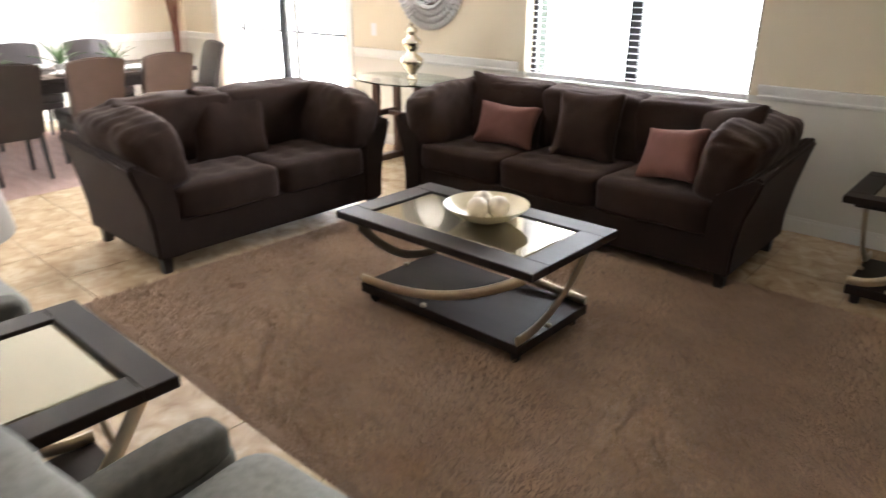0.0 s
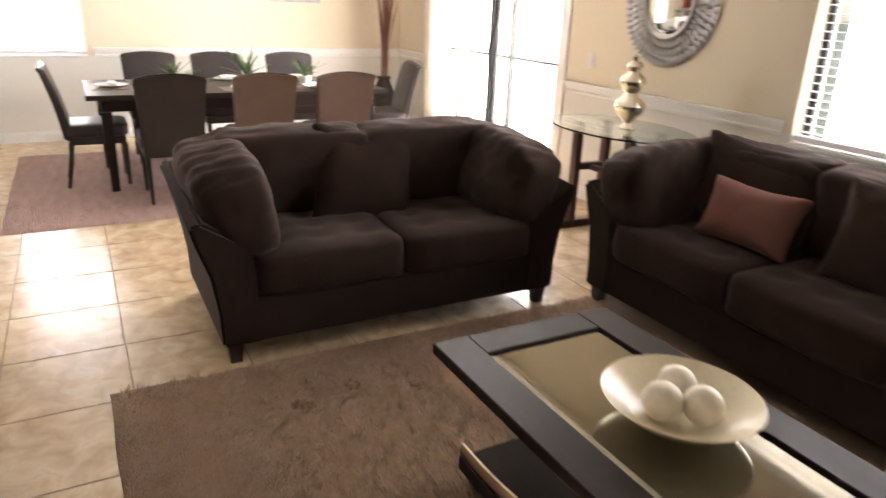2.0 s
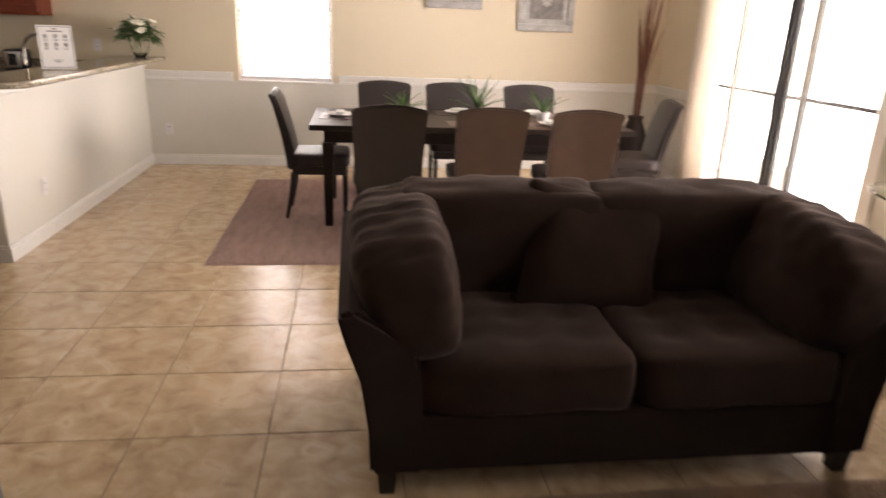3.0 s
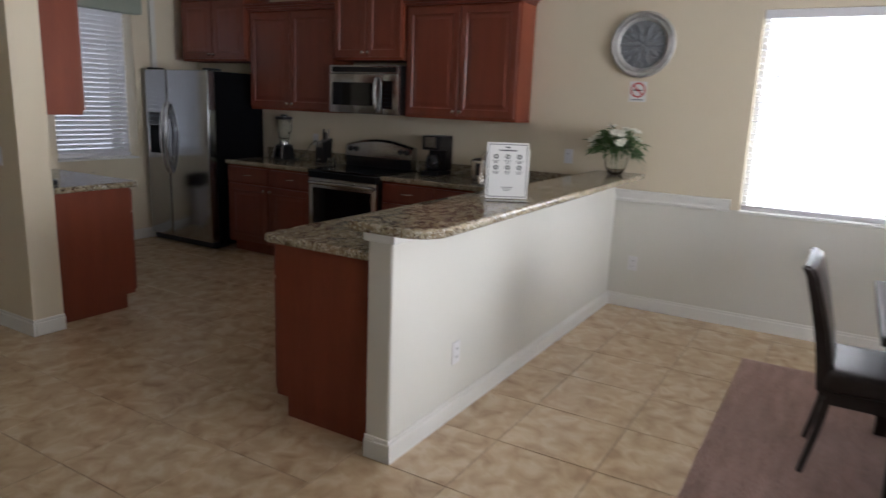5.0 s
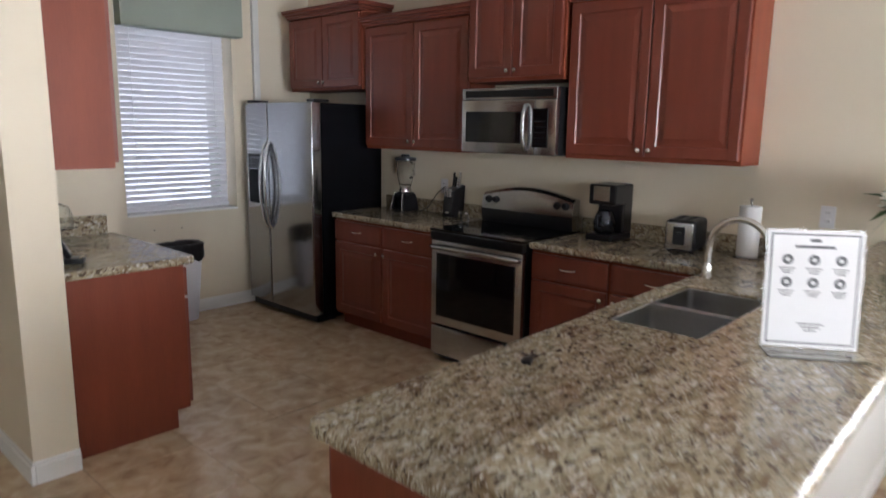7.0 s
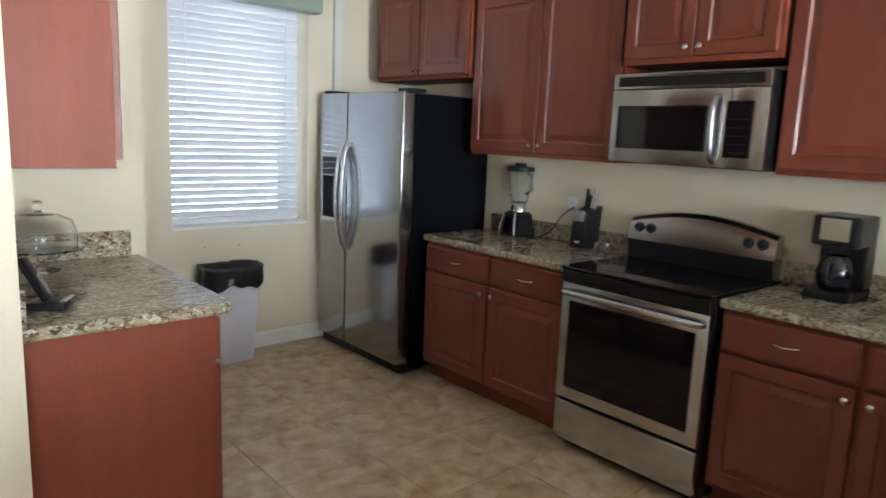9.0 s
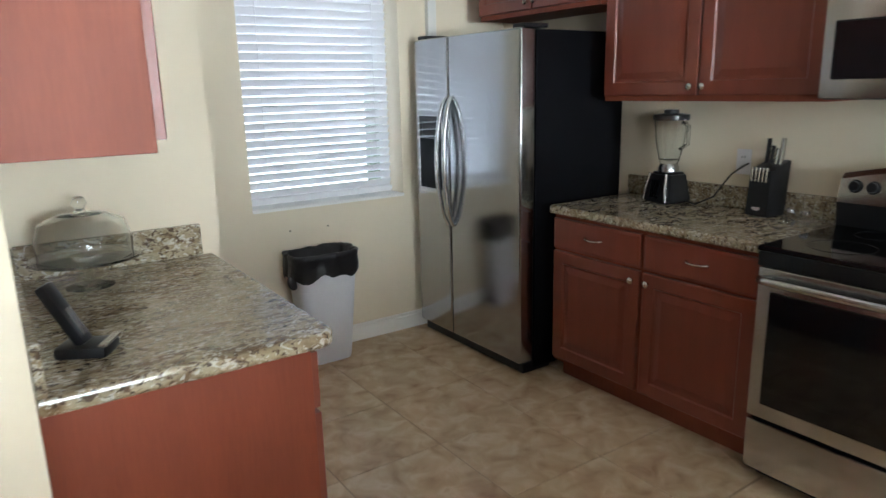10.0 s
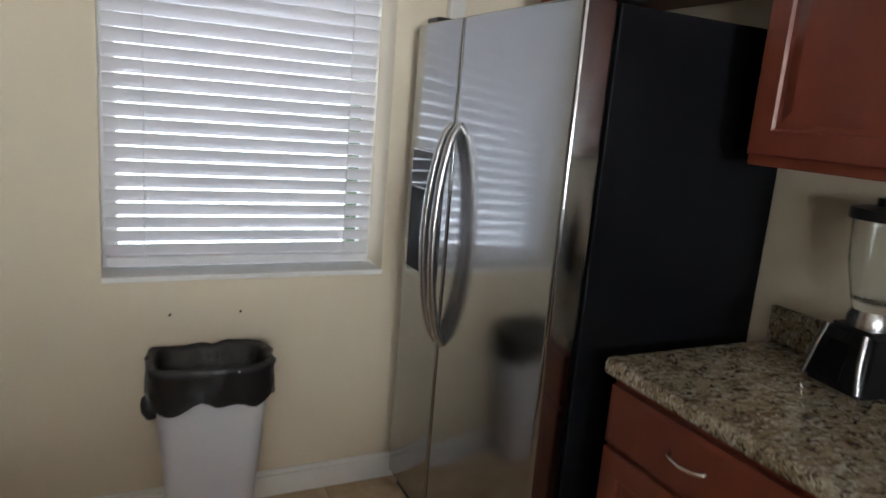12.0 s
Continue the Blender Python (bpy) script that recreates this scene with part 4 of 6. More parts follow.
big_rug = rug("area_rug", -2.235, 2.5, 1.825, 4.40, 0.022, 0.012, 0.007, M_RUG, "tan shag area rug with a few dark stains", [(-1.83, 2.49, 0.055), (-1.9, 2.71, 0.045), (-1.79, 2.95, 0.04)])
# the shag pile, combed one way and trodden unevenly
N = 52000
rs = np.random.RandomState(4)
px, py = rs.uniform(-2.19, 2.46, N), rs.uniform(1.855, 4.37, N)
keep = ~((py > 4.2) & (px < 0.2))
px, py = px[keep], py[keep]
N = len(px)
ang = 2.3 + 0.9 * np.sin(px * 3.1 + py * 1.7) + rs.normal(0, 0.7, N)
ln, lift, wd = rs.uniform(0.02, 0.048, N), rs.uniform(0.008, 0.026, N), rs.uniform(0.002, 0.0048, N)
cx, cy = np.cos(ang), np.sin(ang)
co_ = np.empty((N, 4, 3))
for k, (f, s_) in enumerate(((0, -1), (0, 1), (1, 0.4), (1, -0.4))):
    co_[:, k, 0] = px + f * ln * cx - s_ * wd * cy
    co_[:, k, 1] = py + f * ln * cy + s_ * wd * cx
    co_[:, k, 2] = 0.009 + f * lift
me = bpy.data.meshes.new("shag")
me.from_pydata(co_.reshape(-1, 3).tolist(), [], np.arange(N * 4).reshape(-1, 4).tolist())
me.materials.append(M_PILE)
pile = new("shag", me)
pile.parent = big_rug
pile["kind"] = "stuff"
rug("dining_rug", -6.95, -4.49, 1.305, 4.95, 0.035, 0.008, 0.003, M_RUG2, "mauve brown woven rug under the dining table")


def accent_table(name, at, w, d, h, label):
    """A low table: framed top with a glass inset on four bowed metal bars that rise from a dark shelf."""
    root = thing(name, at, 0, label, "table", "matching living room tables")
    fw = 0.125 if w > 1 else 0.1
    bm = bmesh.new()
    x, y = w / 2, d / 2
    for a, b, c, e in ((-x, x, -y, -y + fw), (-x, x, y - fw, y), (-x, -x + fw, -y + fw, y - fw), (x - fw, x, -y + fw, y - fw)):
        box(a, b, c, e, h - 0.038, h, 0.003, bm, 1)
    part("top_frame", bm, M_ESPRESSO, root, "espresso wood frame")
    bm = box(-x + fw + 0.002, x - fw - 0.002, -y + fw + 0.002, y - fw - 0.002, h - 0.03, h - 0.012)
    f = max(bm.faces, key=lambda q: q.calc_center_median().z)
    bmesh.ops.inset_individual(bm, faces=[f], thickness=0.025, depth=0.006)
    part("glass_inset", bm, M_INSET, root, "bevelled bronze-tinted glass inset")
    part("apron", box(-x + 0.05, x - 0.05, -y + 0.05, y - 0.05, h - 0.062, h - 0.0385, 0.003), M_ESPRESSO, root)
    sw, sd = w / 2 - 0.09, d / 2 - 0.065
    part("shelf", box(-sw, sw, -sd, sd, 0.055, 0.105, 0.004), M_ESPRESSO, root, "dark lower shelf")
    for p, q in (((-sw, -sd + 0.012), (sw, -sd + 0.012)), ((sw, sd - 0.012), (-sw, sd - 0.012)), ((sw - 0.012, -sd), (sw - 0.012, sd)), ((-sw + 0.012, sd), (-sw + 0.012, -sd))):
        pts = [(p[0] + (q[0] - p[0]) * u, p[1] + (q[1] - p[1]) * u, 0.128 + (h - 0.2) * u ** 2.3) for u in [k / 14 for k in range(15)]]
        part("curved_leg", tube(pts, 0.011, 8, 0.024), M_CHAMP, root, "bowed champagne metal bar", 50)
        m = pts[6]
        part("stud", moved(lathe([(0.014, 0), (0.014, 0.012), (0.0, 0.02)], 12), pose(m[0], m[1], 0.1055)), M_CHAMP, root)
    for a in (-1, 1):
        for b in (-1, 1):
            part("foot", moved(lathe([(0.022, 0), (0.028, 0.055)], 10), pose(a * (sw - 0.05), b * (sd - 0.05), 0.0)), M_FOOT, root)
    return root


accent_table("coffee_table", (-0.682, 3.095, 0.012), 1.18, 0.69, 0.491, "espresso coffee table with glass inset and bowed metal bars")
accent_table("end_table", (0.905, 4.75, 0.0), 0.62, 0.62, 0.585, "espresso end table with bowed metal bars beside the sofa")
accent_table("end_table", (-0.656, 1.085, 0.0), 0.69, 0.66, 0.585, "espresso end table with glass inset between two armchairs")

bw = thing("decorative_bowl", (-0.63, 3.14, 0.504), 0, "cream glazed shallow bowl on the coffee table", "bowl")
part("bowl", lathe([(0.07, 0), (0.08, 0.006), (0.15, 0.035), (0.2, 0.08), (0.205, 0.082), (0.2, 0.075), (0.14, 0.028), (0.06, 0.012), (0.0, 0.012)], 40), M_BOWL, bw, "", 60)
for x, y, z in ((-0.05, 0.035, 0.073), (0.055, 0.02, 0.073), (-0.005, -0.06, 0.073)):
    bm = bmesh.new()
    bmesh.ops.create_icosphere(bm, subdivisions=3, radius=0.052)
    solo("decorative_ball", bm, M_PEARL, "pearly cream ball lying in the bowl", "ball", "balls in the bowl", at=(-0.63 + x, 3.14 + y, 0.504 + z), smooth=180)


def table_lamp(at, label):
    root = thing("table_lamp", at, 0, label, "lamp", "green table lamps")
    part("foot", lathe([(0.075, 0), (0.075, 0.012), (0.06, 0.03), (0.05, 0.055)], 24), M_CHAMP, root, "bright metal foot", 40)
    part("body", lathe([(0.05, 0.056), (0.045, 0.075), (0.06, 0.1), (0.11, 0.15), (0.118, 0.19), (0.1, 0.215), (0.06, 0.235), (0.048, 0.26), (0.044, 0.34), (0.036, 0.36)], 28), M_GREEN, root, "green glazed ceramic body", 50)
    part("neck", lathe([(0.03, 0.361), (0.03, 0.375), (0.014, 0.385), (0.01, 0.44)], 16), M_CHAMP, root, "", 40)
    sh = part("shade", lathe([(0.225, 0.42), (0.185, 0.70)], 40), M_SHADE, root, "tapered oatmeal linen shade", 180)
    bmd = sh.data
    bm = bmesh.new()
    bm.from_mesh(bmd)
    bmesh.ops.delete(bm, geom=[f for f in bm.faces if len(f.verts) > 4], context="FACES")
    bm.to_mesh(bmd)
    bm.free()
    so = sh.modifiers.new("cloth", "SOLIDIFY")
    so.thickness = 0.003
    part("harp", tube([(0.0, 0.06 * math.cos(radians(a)), 0.44 + 0.13 + 0.13 * math.sin(radians(a))) for a in range(-90, 271, 20)], 0.003, 6, up=(1, 0, 0)), M_CHAMP, root)
    part("spider", rod((-0.18, 0, 0.695), (0.18, 0, 0.695), 0.003, 6), M_CHAMP, root)
    part("finial", moved(lathe([(0.006, 0), (0.006, 0.012), (0.014, 0.02), (0.014, 0.032), (0.0, 0.04)], 12), pose(0, 0, 0.698)), M_CHAMP, root, "", 60)
    return root


table_lamp((0.88, 4.76, 0.586), "green ceramic table lamp with oatmeal shade on the end table")
table_lamp((-0.62, 0.97, 0.586), "green ceramic table lamp between the armchairs")


def armchair(at, rz, label):
    root = thing("armchair", at, rz, label, "armchair", "grey armchairs")
    part("seat_frame", box(-0.33, 0.33, -0.36, 0.3, 0.16, 0.32, 0.015), M_LEATHER_B, root, "dark brown seat frame")
    part("seat_cushion", moved(pillow(0.58, 0.66, 0.17, 8, 0.12, 0.008, 21, 12), pose(0, 0.0, 0.4)), M_TWEED, root, "grey tweed seat cushion", 180)
    part("back", moved(pillow(0.64, 0.62, 0.18, 7, 0.12, 0.008, 22, 12), pose(0, -0.36, 0.62, 79, 0, 0)), M_TWEED, root, "grey tweed back", 180)
    for s in (-1, 1):
        bm = moved(pillow(0.11, 0.64, 0.11, 6.5, 0.05, 0.003, 5, 8), pose(s * 0.36, -0.05, 0.5))
        part("armrest", bm, M_TWEED_D, root, "charcoal padded armrest", 180)
        part("arm_panel", box(s * 0.36 - 0.04, s * 0.36 + 0.04, -0.34, 0.28, 0.16, 0.47, 0.02), M_TWEED, root, "grey tweed arm panel")
        for y in (-0.3, 0.24):
            part("leg", moved(lathe([(0.018, 0), (0.028, 0.16)], 8), pose(s * 0.3, y, 0)), M_FOOT, root)
    return root


armchair((0.27, 1.18, 0), 6, "grey tweed armchair with dark padded arms at the rug")
armchair((-1.62, 1.06, 0), 0, "grey tweed armchair with dark padded arms at the rug")

# console with vase, and the sunburst mirror over it
co = thing("console_table", (-3.05, 5.06, 0), 0, "glass-topped console table on red-brown wooden legs", "console table")
part("glass_top", slab([(0.58 * math.cos(radians(a)), 0.39 * math.sin(radians(a))) for a in range(0, 360, 12)], 0.752, 0.764, 0.003), M_GREENGLASS, co, "oval clear glass top")
for x in (-0.26, 0.26):
    for y in (-0.13, 0.13):
        part("leg", box(x - 0.03, x + 0.03, y - 0.025, y + 0.025, 0.055, 0.751, 0.006), M_WALNUT, co, "square red-brown wooden leg")
    part("foot_rail", box(x - 0.04, x + 0.04, -0.24, 0.24, 0.0, 0.055, 0.01), M_WALNUT, co)
    part("cross_rail", box(x - 0.02, x + 0.02, -0.105, 0.105, 0.42, 0.47, 0.006), M_WALNUT, co)
part("stretcher", box(-0.229, 0.229, -0.02, 0.02, 0.42, 0.46, 0.006), M_WALNUT, co)
solo("vase", lathe([(0.05, 0), (0.05, 0.012), (0.035, 0.03), (0.03, 0.05), (0.07, 0.09), (0.1, 0.14), (0.098, 0.17), (0.05, 0.21), (0.04, 0.235), (0.065, 0.265), (0.085, 0.3), (0.08, 0.33), (0.04, 0.36), (0.035, 0.375), (0.055, 0.4), (0.045, 0.425), (0.016, 0.44), (0.02, 0.46), (0.0, 0.475)], 32), M_MERCURY, "stacked mercury-glass finial vase on the console", "vase", at=(-2.99, 5.07, 0.765), smooth=60)

mi = thing("sunburst_mirror", (-3.17, YN - 0.002, 1.56), 0, "round silver mirror with a rim of beaded petals", "mirror")
R = Matrix.Rotation(radians(90), 4, "X")
part("backing", moved(lathe([(0.41, 0), (0.41, 0.012)], 48), R), M_SILVER, mi)
part("glass", moved(lathe([(0.2, 0.0125), (0.2, 0.018), (0.15, 0.024), (0.0, 0.027)], 48), R), M_MIRROR, mi, "round mirror glass", 40)
part("inner_rim", moved(lathe([(0.2, 0.0125), (0.205, 0.035), (0.225, 0.042), (0.24, 0.032), (0.243, 0.0125)], 48), R), M_SILVER, mi, "", 50)
bm = bmesh.new()
bmesh.ops.create_icosphere(bm, subdivisions=1, radius=1.0)
for v in bm.verts:
    v.co = (v.co.x * 0.036, v.co.y * 0.014, v.co.z * 0.0155)
petal = mesh_of("petal", bm, M_SILVER, 180)
for k, (r, n, y) in enumerate(((0.272, 44, -0.022), (0.33, 50, -0.02), (0.392, 58, -0.017))):
    for i in range(n):
        a = 360 / n * (i + 0.5 * (k % 2))
        ob = new("petal", petal)
        ob.parent = mi
        ob.matrix_local = pose(r * math.cos(radians(a)), y, r * math.sin(radians(a)), 0, -a, 0)


def wall_plate(at, rz, label, kind_):
    """A white outlet or switch plate facing its own -y."""
    root = thing("wall_outlet" if kind_ == "outlet" else "light_switch", at, rz, label, "outlet" if kind_ == "outlet" else "switch", "wall plates")
    part("plate", box(-0.036, 0.036, -0.006, 0, -0.058, 0.058, 0.003), M_WHITE, root)
    if kind_ == "outlet":
        for z in (-0.022, 0.022):
            s = part("socket", box(-0.017, 0.017, -0.0085, -0.006, z - 0.015, z + 0.015, 0.003), M_WHITE, root)
            for x in (-0.007, 0.007):
                part("slot", box(x - 0.0015, x + 0.0015, -0.0092, -0.0086, z - 0.005, z + 0.006), M_OUTLET_SLOT, s)
    else:
        part("rocker", box(-0.016, 0.016, -0.011, -0.006, -0.033, 0.033, 0.003), M_WHITE, root)


wall_plate((-3.93, YN, 1.12), 0, "white light switch plate on the cream wall", "switch")
wall_plate((-5.14, 0.177, 0.34), 180, "white outlet low on the knee wall", "outlet")
wall_plate((XW, 0.36, 0.36), 90, "white outlet low on the pale wall", "outlet")
wall_plate((XW, -2.93, 1.13), 90, "white outlet above the backsplash", "outlet")
wall_plate((XW, -0.24, 1.16), 90, "white outlet above the counter", "outlet")
wall_plate((-4.55, -2.76, 1.12), 90, "white light switch on the hall wall", "switch")


def framed_picture(at, rz, w, h, fr_mat, label, fw=0.07):
    root = thing("framed_picture", at, rz, label, "picture", "wall pictures")
    bm = bmesh.new()
    for a, b, c, e in ((-w / 2, w / 2, 0, fw), (-w / 2, w / 2, h - fw, h), (-w / 2, -w / 2 + fw, fw, h - fw), (w / 2 - fw, w / 2, fw, h - fw)):
        box(a, b, -0.03, -0.001, c, e, 0.008, bm)
    part("frame", bm, fr_mat, root)
    part("mat_board", box(-w / 2 + fw, w / 2 - fw, -0.014, -0.004, fw, h - fw), M_PAPER if fr_mat == M_ESPRESSO else M_SILVER, root)
    part("print", box(-w / 2 + fw + 0.05, w / 2 - fw - 0.05, -0.018, -0.0145, fw + 0.05, h - fw - 0.05), M_PICTURE, root, "dark grey print")
    bm = bmesh.new()
    for k in range(8):
        a = radians(45 * k)
        one = pillow(0.06, 0.026, 0.006, 2.0, 0.2, 0, 0, 4)
        join(bm, moved(one, Matrix.Translation((0.035 * math.cos(a), -0.02, h / 2 + 0.035 * math.sin(a))) @ Matrix.Rotation(-a, 4, "Y") @ Matrix.Rotation(radians(90), 4, "X")))
    part("flower_motif", bm, M_SILVER, root, "pale flower motif")


framed_picture((XW, 3.23, 1.63), 90, 0.57, 0.6, M_SILVER, "square silver-framed grey flower print on the dining wall")
framed_picture((XW, 4.19, 1.445), 90, 0.59, 0.6, M_SILVER, "square silver-framed grey flower print beside its pair")
framed_picture((1.02, YN, 1.29), 0, 0.66, 0.55, M_ESPRESSO, "dark-framed picture with cream mat above the lamp", 0.06)


# ---- dining room ----
def dining_chair(at, rz, back_mat, label):
    root = thing("dining_chair", at, rz, label, "chair", "chairs round the dining table")
    part("seat", moved(pillow(0.47, 0.46, 0.11, 8, 0.12, 0.004, 2, 8), pose(0, 0.0, 0.45)), M_LEATHER, root, "dark leather seat", 180)
    part("seat_rail", box(-0.21, 0.21, -0.2, 0.2, 0.34, 0.41, 0.008), M_LEATHER, root)
    bm = bmesh.new()
    secs = []
    for k in range(9):
        u = k / 8
        z = 0.38 + 0.58 * u
        y = -0.2 - 0.05 * u - 0.07 * u * u
        hw = 0.215 + 0.03 * u
        th = 0.035 - 0.012 * u
        row = []
        for i in range(9):
            s = -1 + i / 4
            row.append((s * hw, y - 0.02 * s * s * u, z - (0.03 * s * s if k == 8 else 0)))
        secs.append([bm.verts.new((a, b + th, c)) for a, b, c in row] + [bm.verts.new((a, b - th, c)) for a, b, c in row[::-1]])
    n = len(secs[0])
    for a, b in zip(secs, secs[1:]):
        for k in range(n):
            bm.faces.new((a[k], a[(k + 1) % n], b[(k + 1) % n], b[k]))
    bm.faces.new(secs[0][::-1]), bm.faces.new(secs[-1])
    bmesh.ops.recalc_face_normals(bm, faces=bm.faces[:])
    bmesh.ops.bevel(bm, geom=[e for e in bm.edges if e.calc_face_angle(0) > 0.9], offset=0.012, segments=2, affect="EDGES")
    part("backrest", bm, back_mat, root, "tall curved leather back", 50)
    for x in (-0.19, 0.19):
        part("leg", tube([(x, 0.19, 0.0), (x, 0.19, 0.34)], [0.017, 0.026], 4), M_FOOT, root)
        part("leg", tube([(x, -0.25, 0.0), (x, -0.21, 0.2), (x, -0.19, 0.36)], [0.017, 0.021, 0.026], 4), M_FOOT, root)
    return root


TXC, RZ = -5.78, 0.009
# backs past y 2.6 get the lighter brown: light on them, put into the colour
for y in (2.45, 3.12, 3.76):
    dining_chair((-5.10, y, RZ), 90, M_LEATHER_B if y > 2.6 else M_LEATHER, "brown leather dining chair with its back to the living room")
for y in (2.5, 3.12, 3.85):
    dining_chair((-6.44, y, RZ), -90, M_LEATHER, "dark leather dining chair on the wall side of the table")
dining_chair((-5.745, 1.965, RZ), 0, M_LEATHER, "dark leather dining chair at the table's head, pulled out")
dining_chair((-5.74, 4.44, RZ), 172, M_LEATHER, "dark leather dining chair at the table's far head")

dt = thing("dining_table", (TXC, 3.16, RZ), 0, "long espresso wooden dining table on the rug", "table")
part("tabletop", box(-0.52, 0.52, -1.25, 1.15, 0.715, 0.755, 0.006), M_ESPRESSO, dt)
part("apron", box(-0.44, 0.44, -1.15, 1.05, 0.62, 0.714, 0.004), M_ESPRESSO, dt)
for x in (-0.42, 0.42):
    for y in (-1.12, 1.02):
        part("leg", tube([(x, y, 0), (x, y, 0.62)], [0.04, 0.055], 4), M_ESPRESSO, dt)
TT = RZ + 0.756
for x, y, r in ((-5.46, 2.45, 90), (-5.46, 3.12, 90), (-5.46, 3.74, 90), (-6.1, 2.45, -90), (-6.1, 3.1, -90), (-6.1, 3.74, -90), (-5.78, 2.12, 0), (-5.78, 4.1, 180)):
    solo("placemat", box(-0.2, 0.2, -0.15, 0.15, 0, 0.003, 0.001), M_LEATHER_B, "dark woven placemat on the dining table", "placemat", "place settings", at=(x, y, TT), rz=r)
    solo("plate", lathe([(0.07, 0), (0.075, 0.004), (0.125, 0.016), (0.13, 0.018), (0.12, 0.014), (0.07, 0.008), (0.0, 0.008)], 28), M_PAPER, "white dinner plate on its placemat", "plate", "place settings", at=(x, y, TT + 0.0035), smooth=50)
    solo("napkin", moved(pillow(0.16, 0.07, 0.03, 5, 0.4, 0.004, x, 6), pose(0, 0, 0.024)), M_PAPER, "folded white napkin on a plate", "napkin", "place settings", at=(x, y, TT + 0.008), rz=r, smooth=180)


def spiky_plant(at, blades, length, seed, label):
    random.seed(seed)
    root = thing("table_plant", at, 0, label, "plant", "plants on the dining table")
    part("pot", lathe([(0.045, 0), (0.06, 0.07), (0.055, 0.07), (0.05, 0.06), (0.0, 0.06)], 20), M_PAPER, root, "small white pot", 50)
    bm = bmesh.new()
    for k in range(blades):
        a, tilt, ln = random.uniform(0, 6.28), random.uniform(0.15, 1.1), length * random.uniform(0.7, 1.15)
        prev = None
        for i in range(6):
            u = i / 5
            r = ln * (u * math.sin(tilt) + 0.25 * u * u)
            z = 0.06 + ln * (u * math.cos(tilt) - 0.25 * u * u * math.sin(tilt))
            wd = 0.011 * (1 - u) ** 0.7 + 0.001
            c, s = math.cos(a), math.sin(a)
            row = [bm.verts.new((r * c - wd * s, r * s + wd * c, z)), bm.verts.new((r * c, r * s, z - 0.004)), bm.verts.new((r * c + wd * s, r * s - wd * c, z))]
            if prev:
                bm.faces.new((prev[0], prev[1], row[1], row[0])), bm.faces.new((prev[1], prev[2], row[2], row[1]))
            prev = row
    part("leaves", bm, M_LEAF, root, "arching green blades", 180)


spiky_plant((TXC + 0.02, 2.6, TT), 22, 0.19, 5, "small spiky green plant on the dining table")
spiky_plant((TXC, 3.2, TT), 26, 0.27, 6, "taller spiky green plant in the table's middle")
spiky_plant((TXC + 0.02, 3.72, TT), 22, 0.19, 7, "small spiky green plant on the dining table")

random.seed(12)
rv = thing("reed_vase", (-7.12, 5.08, 0), 0, "tall floor vase of rust-coloured dried reeds in the corner", "vase")
part("vase", lathe([(0.1, 0), (0.12, 0.02), (0.15, 0.25), (0.12, 0.5), (0.07, 0.62), (0.085, 0.66), (0.075, 0.66), (0.06, 0.62), (0.0, 0.6)], 28), M_ESPRESSO, rv, "dark floor vase", 60)
for k in range(34):
    a, sp = random.uniform(0, 6.28), random.uniform(0.02, 0.17)
    h = random.uniform(1.25, 1.95)
    c, s = math.cos(a), math.sin(a)
    pts = [(0.03 * c, 0.03 * s, 0.58), (sp * 0.35 * c, sp * 0.35 * s, 0.58 + (h - 0.58) * 0.5), (sp * 0.7 * c, sp * 0.7 * s, 0.58 + (h - 0.58) * 0.8), (sp * c, sp * s, h)]
    part("reed", tube(pts, [0.003, 0.004, 0.007, 0.002], 5), M_REED, rv)


# ---- hall ----
hm = thing("hall_mirror", (-4.549, -3.72, 0.89), 90, "tall wall mirror in a pewter frame", "mirror")
bm = bmesh.new()
for a, b, c, e in ((-0.4, 0.4, 0, 0.075), (-0.4, 0.4, 1.025, 1.1), (-0.4, -0.325, 0.075, 1.025), (0.325, 0.4, 0.075, 1.025)):
    box(a, b, -0.035, 0, c, e, 0.01, bm)
part("frame", bm, M_FRAMEDARK, hm)
part("glass", box(-0.325, 0.325, -0.014, -0.004, 0.075, 1.025), M_MIRROR, hm, "silvered mirror glass")

hc = thing("hall_console", (-4.34, -3.55, 0), 0, "glass-topped hall console on crossed chrome legs", "console table")
part("glass_top", box(-0.19, 0.19, -0.65, 0.65, 0.768, 0.78, 0.003), M_GREENGLASS, hc, "clear glass top")
for y in (-0.5, 0.18):
    for s in (-1, 1):
        pts = [(-0.1 * s, y + s * 0.0 - 0.22 + 0.44 * u, 0.767 * (1 - u) if s > 0 else 0.767 * u) for u in [k / 10 for k in range(11)]]
        pts = [(x, yy + 0.05 * math.sin(math.pi * k / 10), z) for k, (x, yy, z) in enumerate(pts)]
        part("leg", tube(pts, 0.02, 8, up=(1, 0, 0)), M_STEEL_H, hc, "bowed chrome leg", 60)
    part("joint", rod((-0.08, y, 0.385), (0.08, y, 0.385), 0.012), M_STEEL_H, hc)
solo("vase", lathe([(0.05, 0), (0.075, 0.03), (0.095, 0.12), (0.085, 0.22), (0.05, 0.31), (0.022, 0.38), (0.018, 0.43), (0.026, 0.45), (0.02, 0.45), (0.014, 0.42), (0.0, 0.4)], 32), M_CELADON, "celadon bottle vase on the hall console", "vase", at=(-4.32, -3.13, 0.781), smooth=60)


def ring(r, w, t, n=32):
    return lathe([(r - w, 0), (r - w, t), (r, t), (r, 0), (r - w, 0)], n)


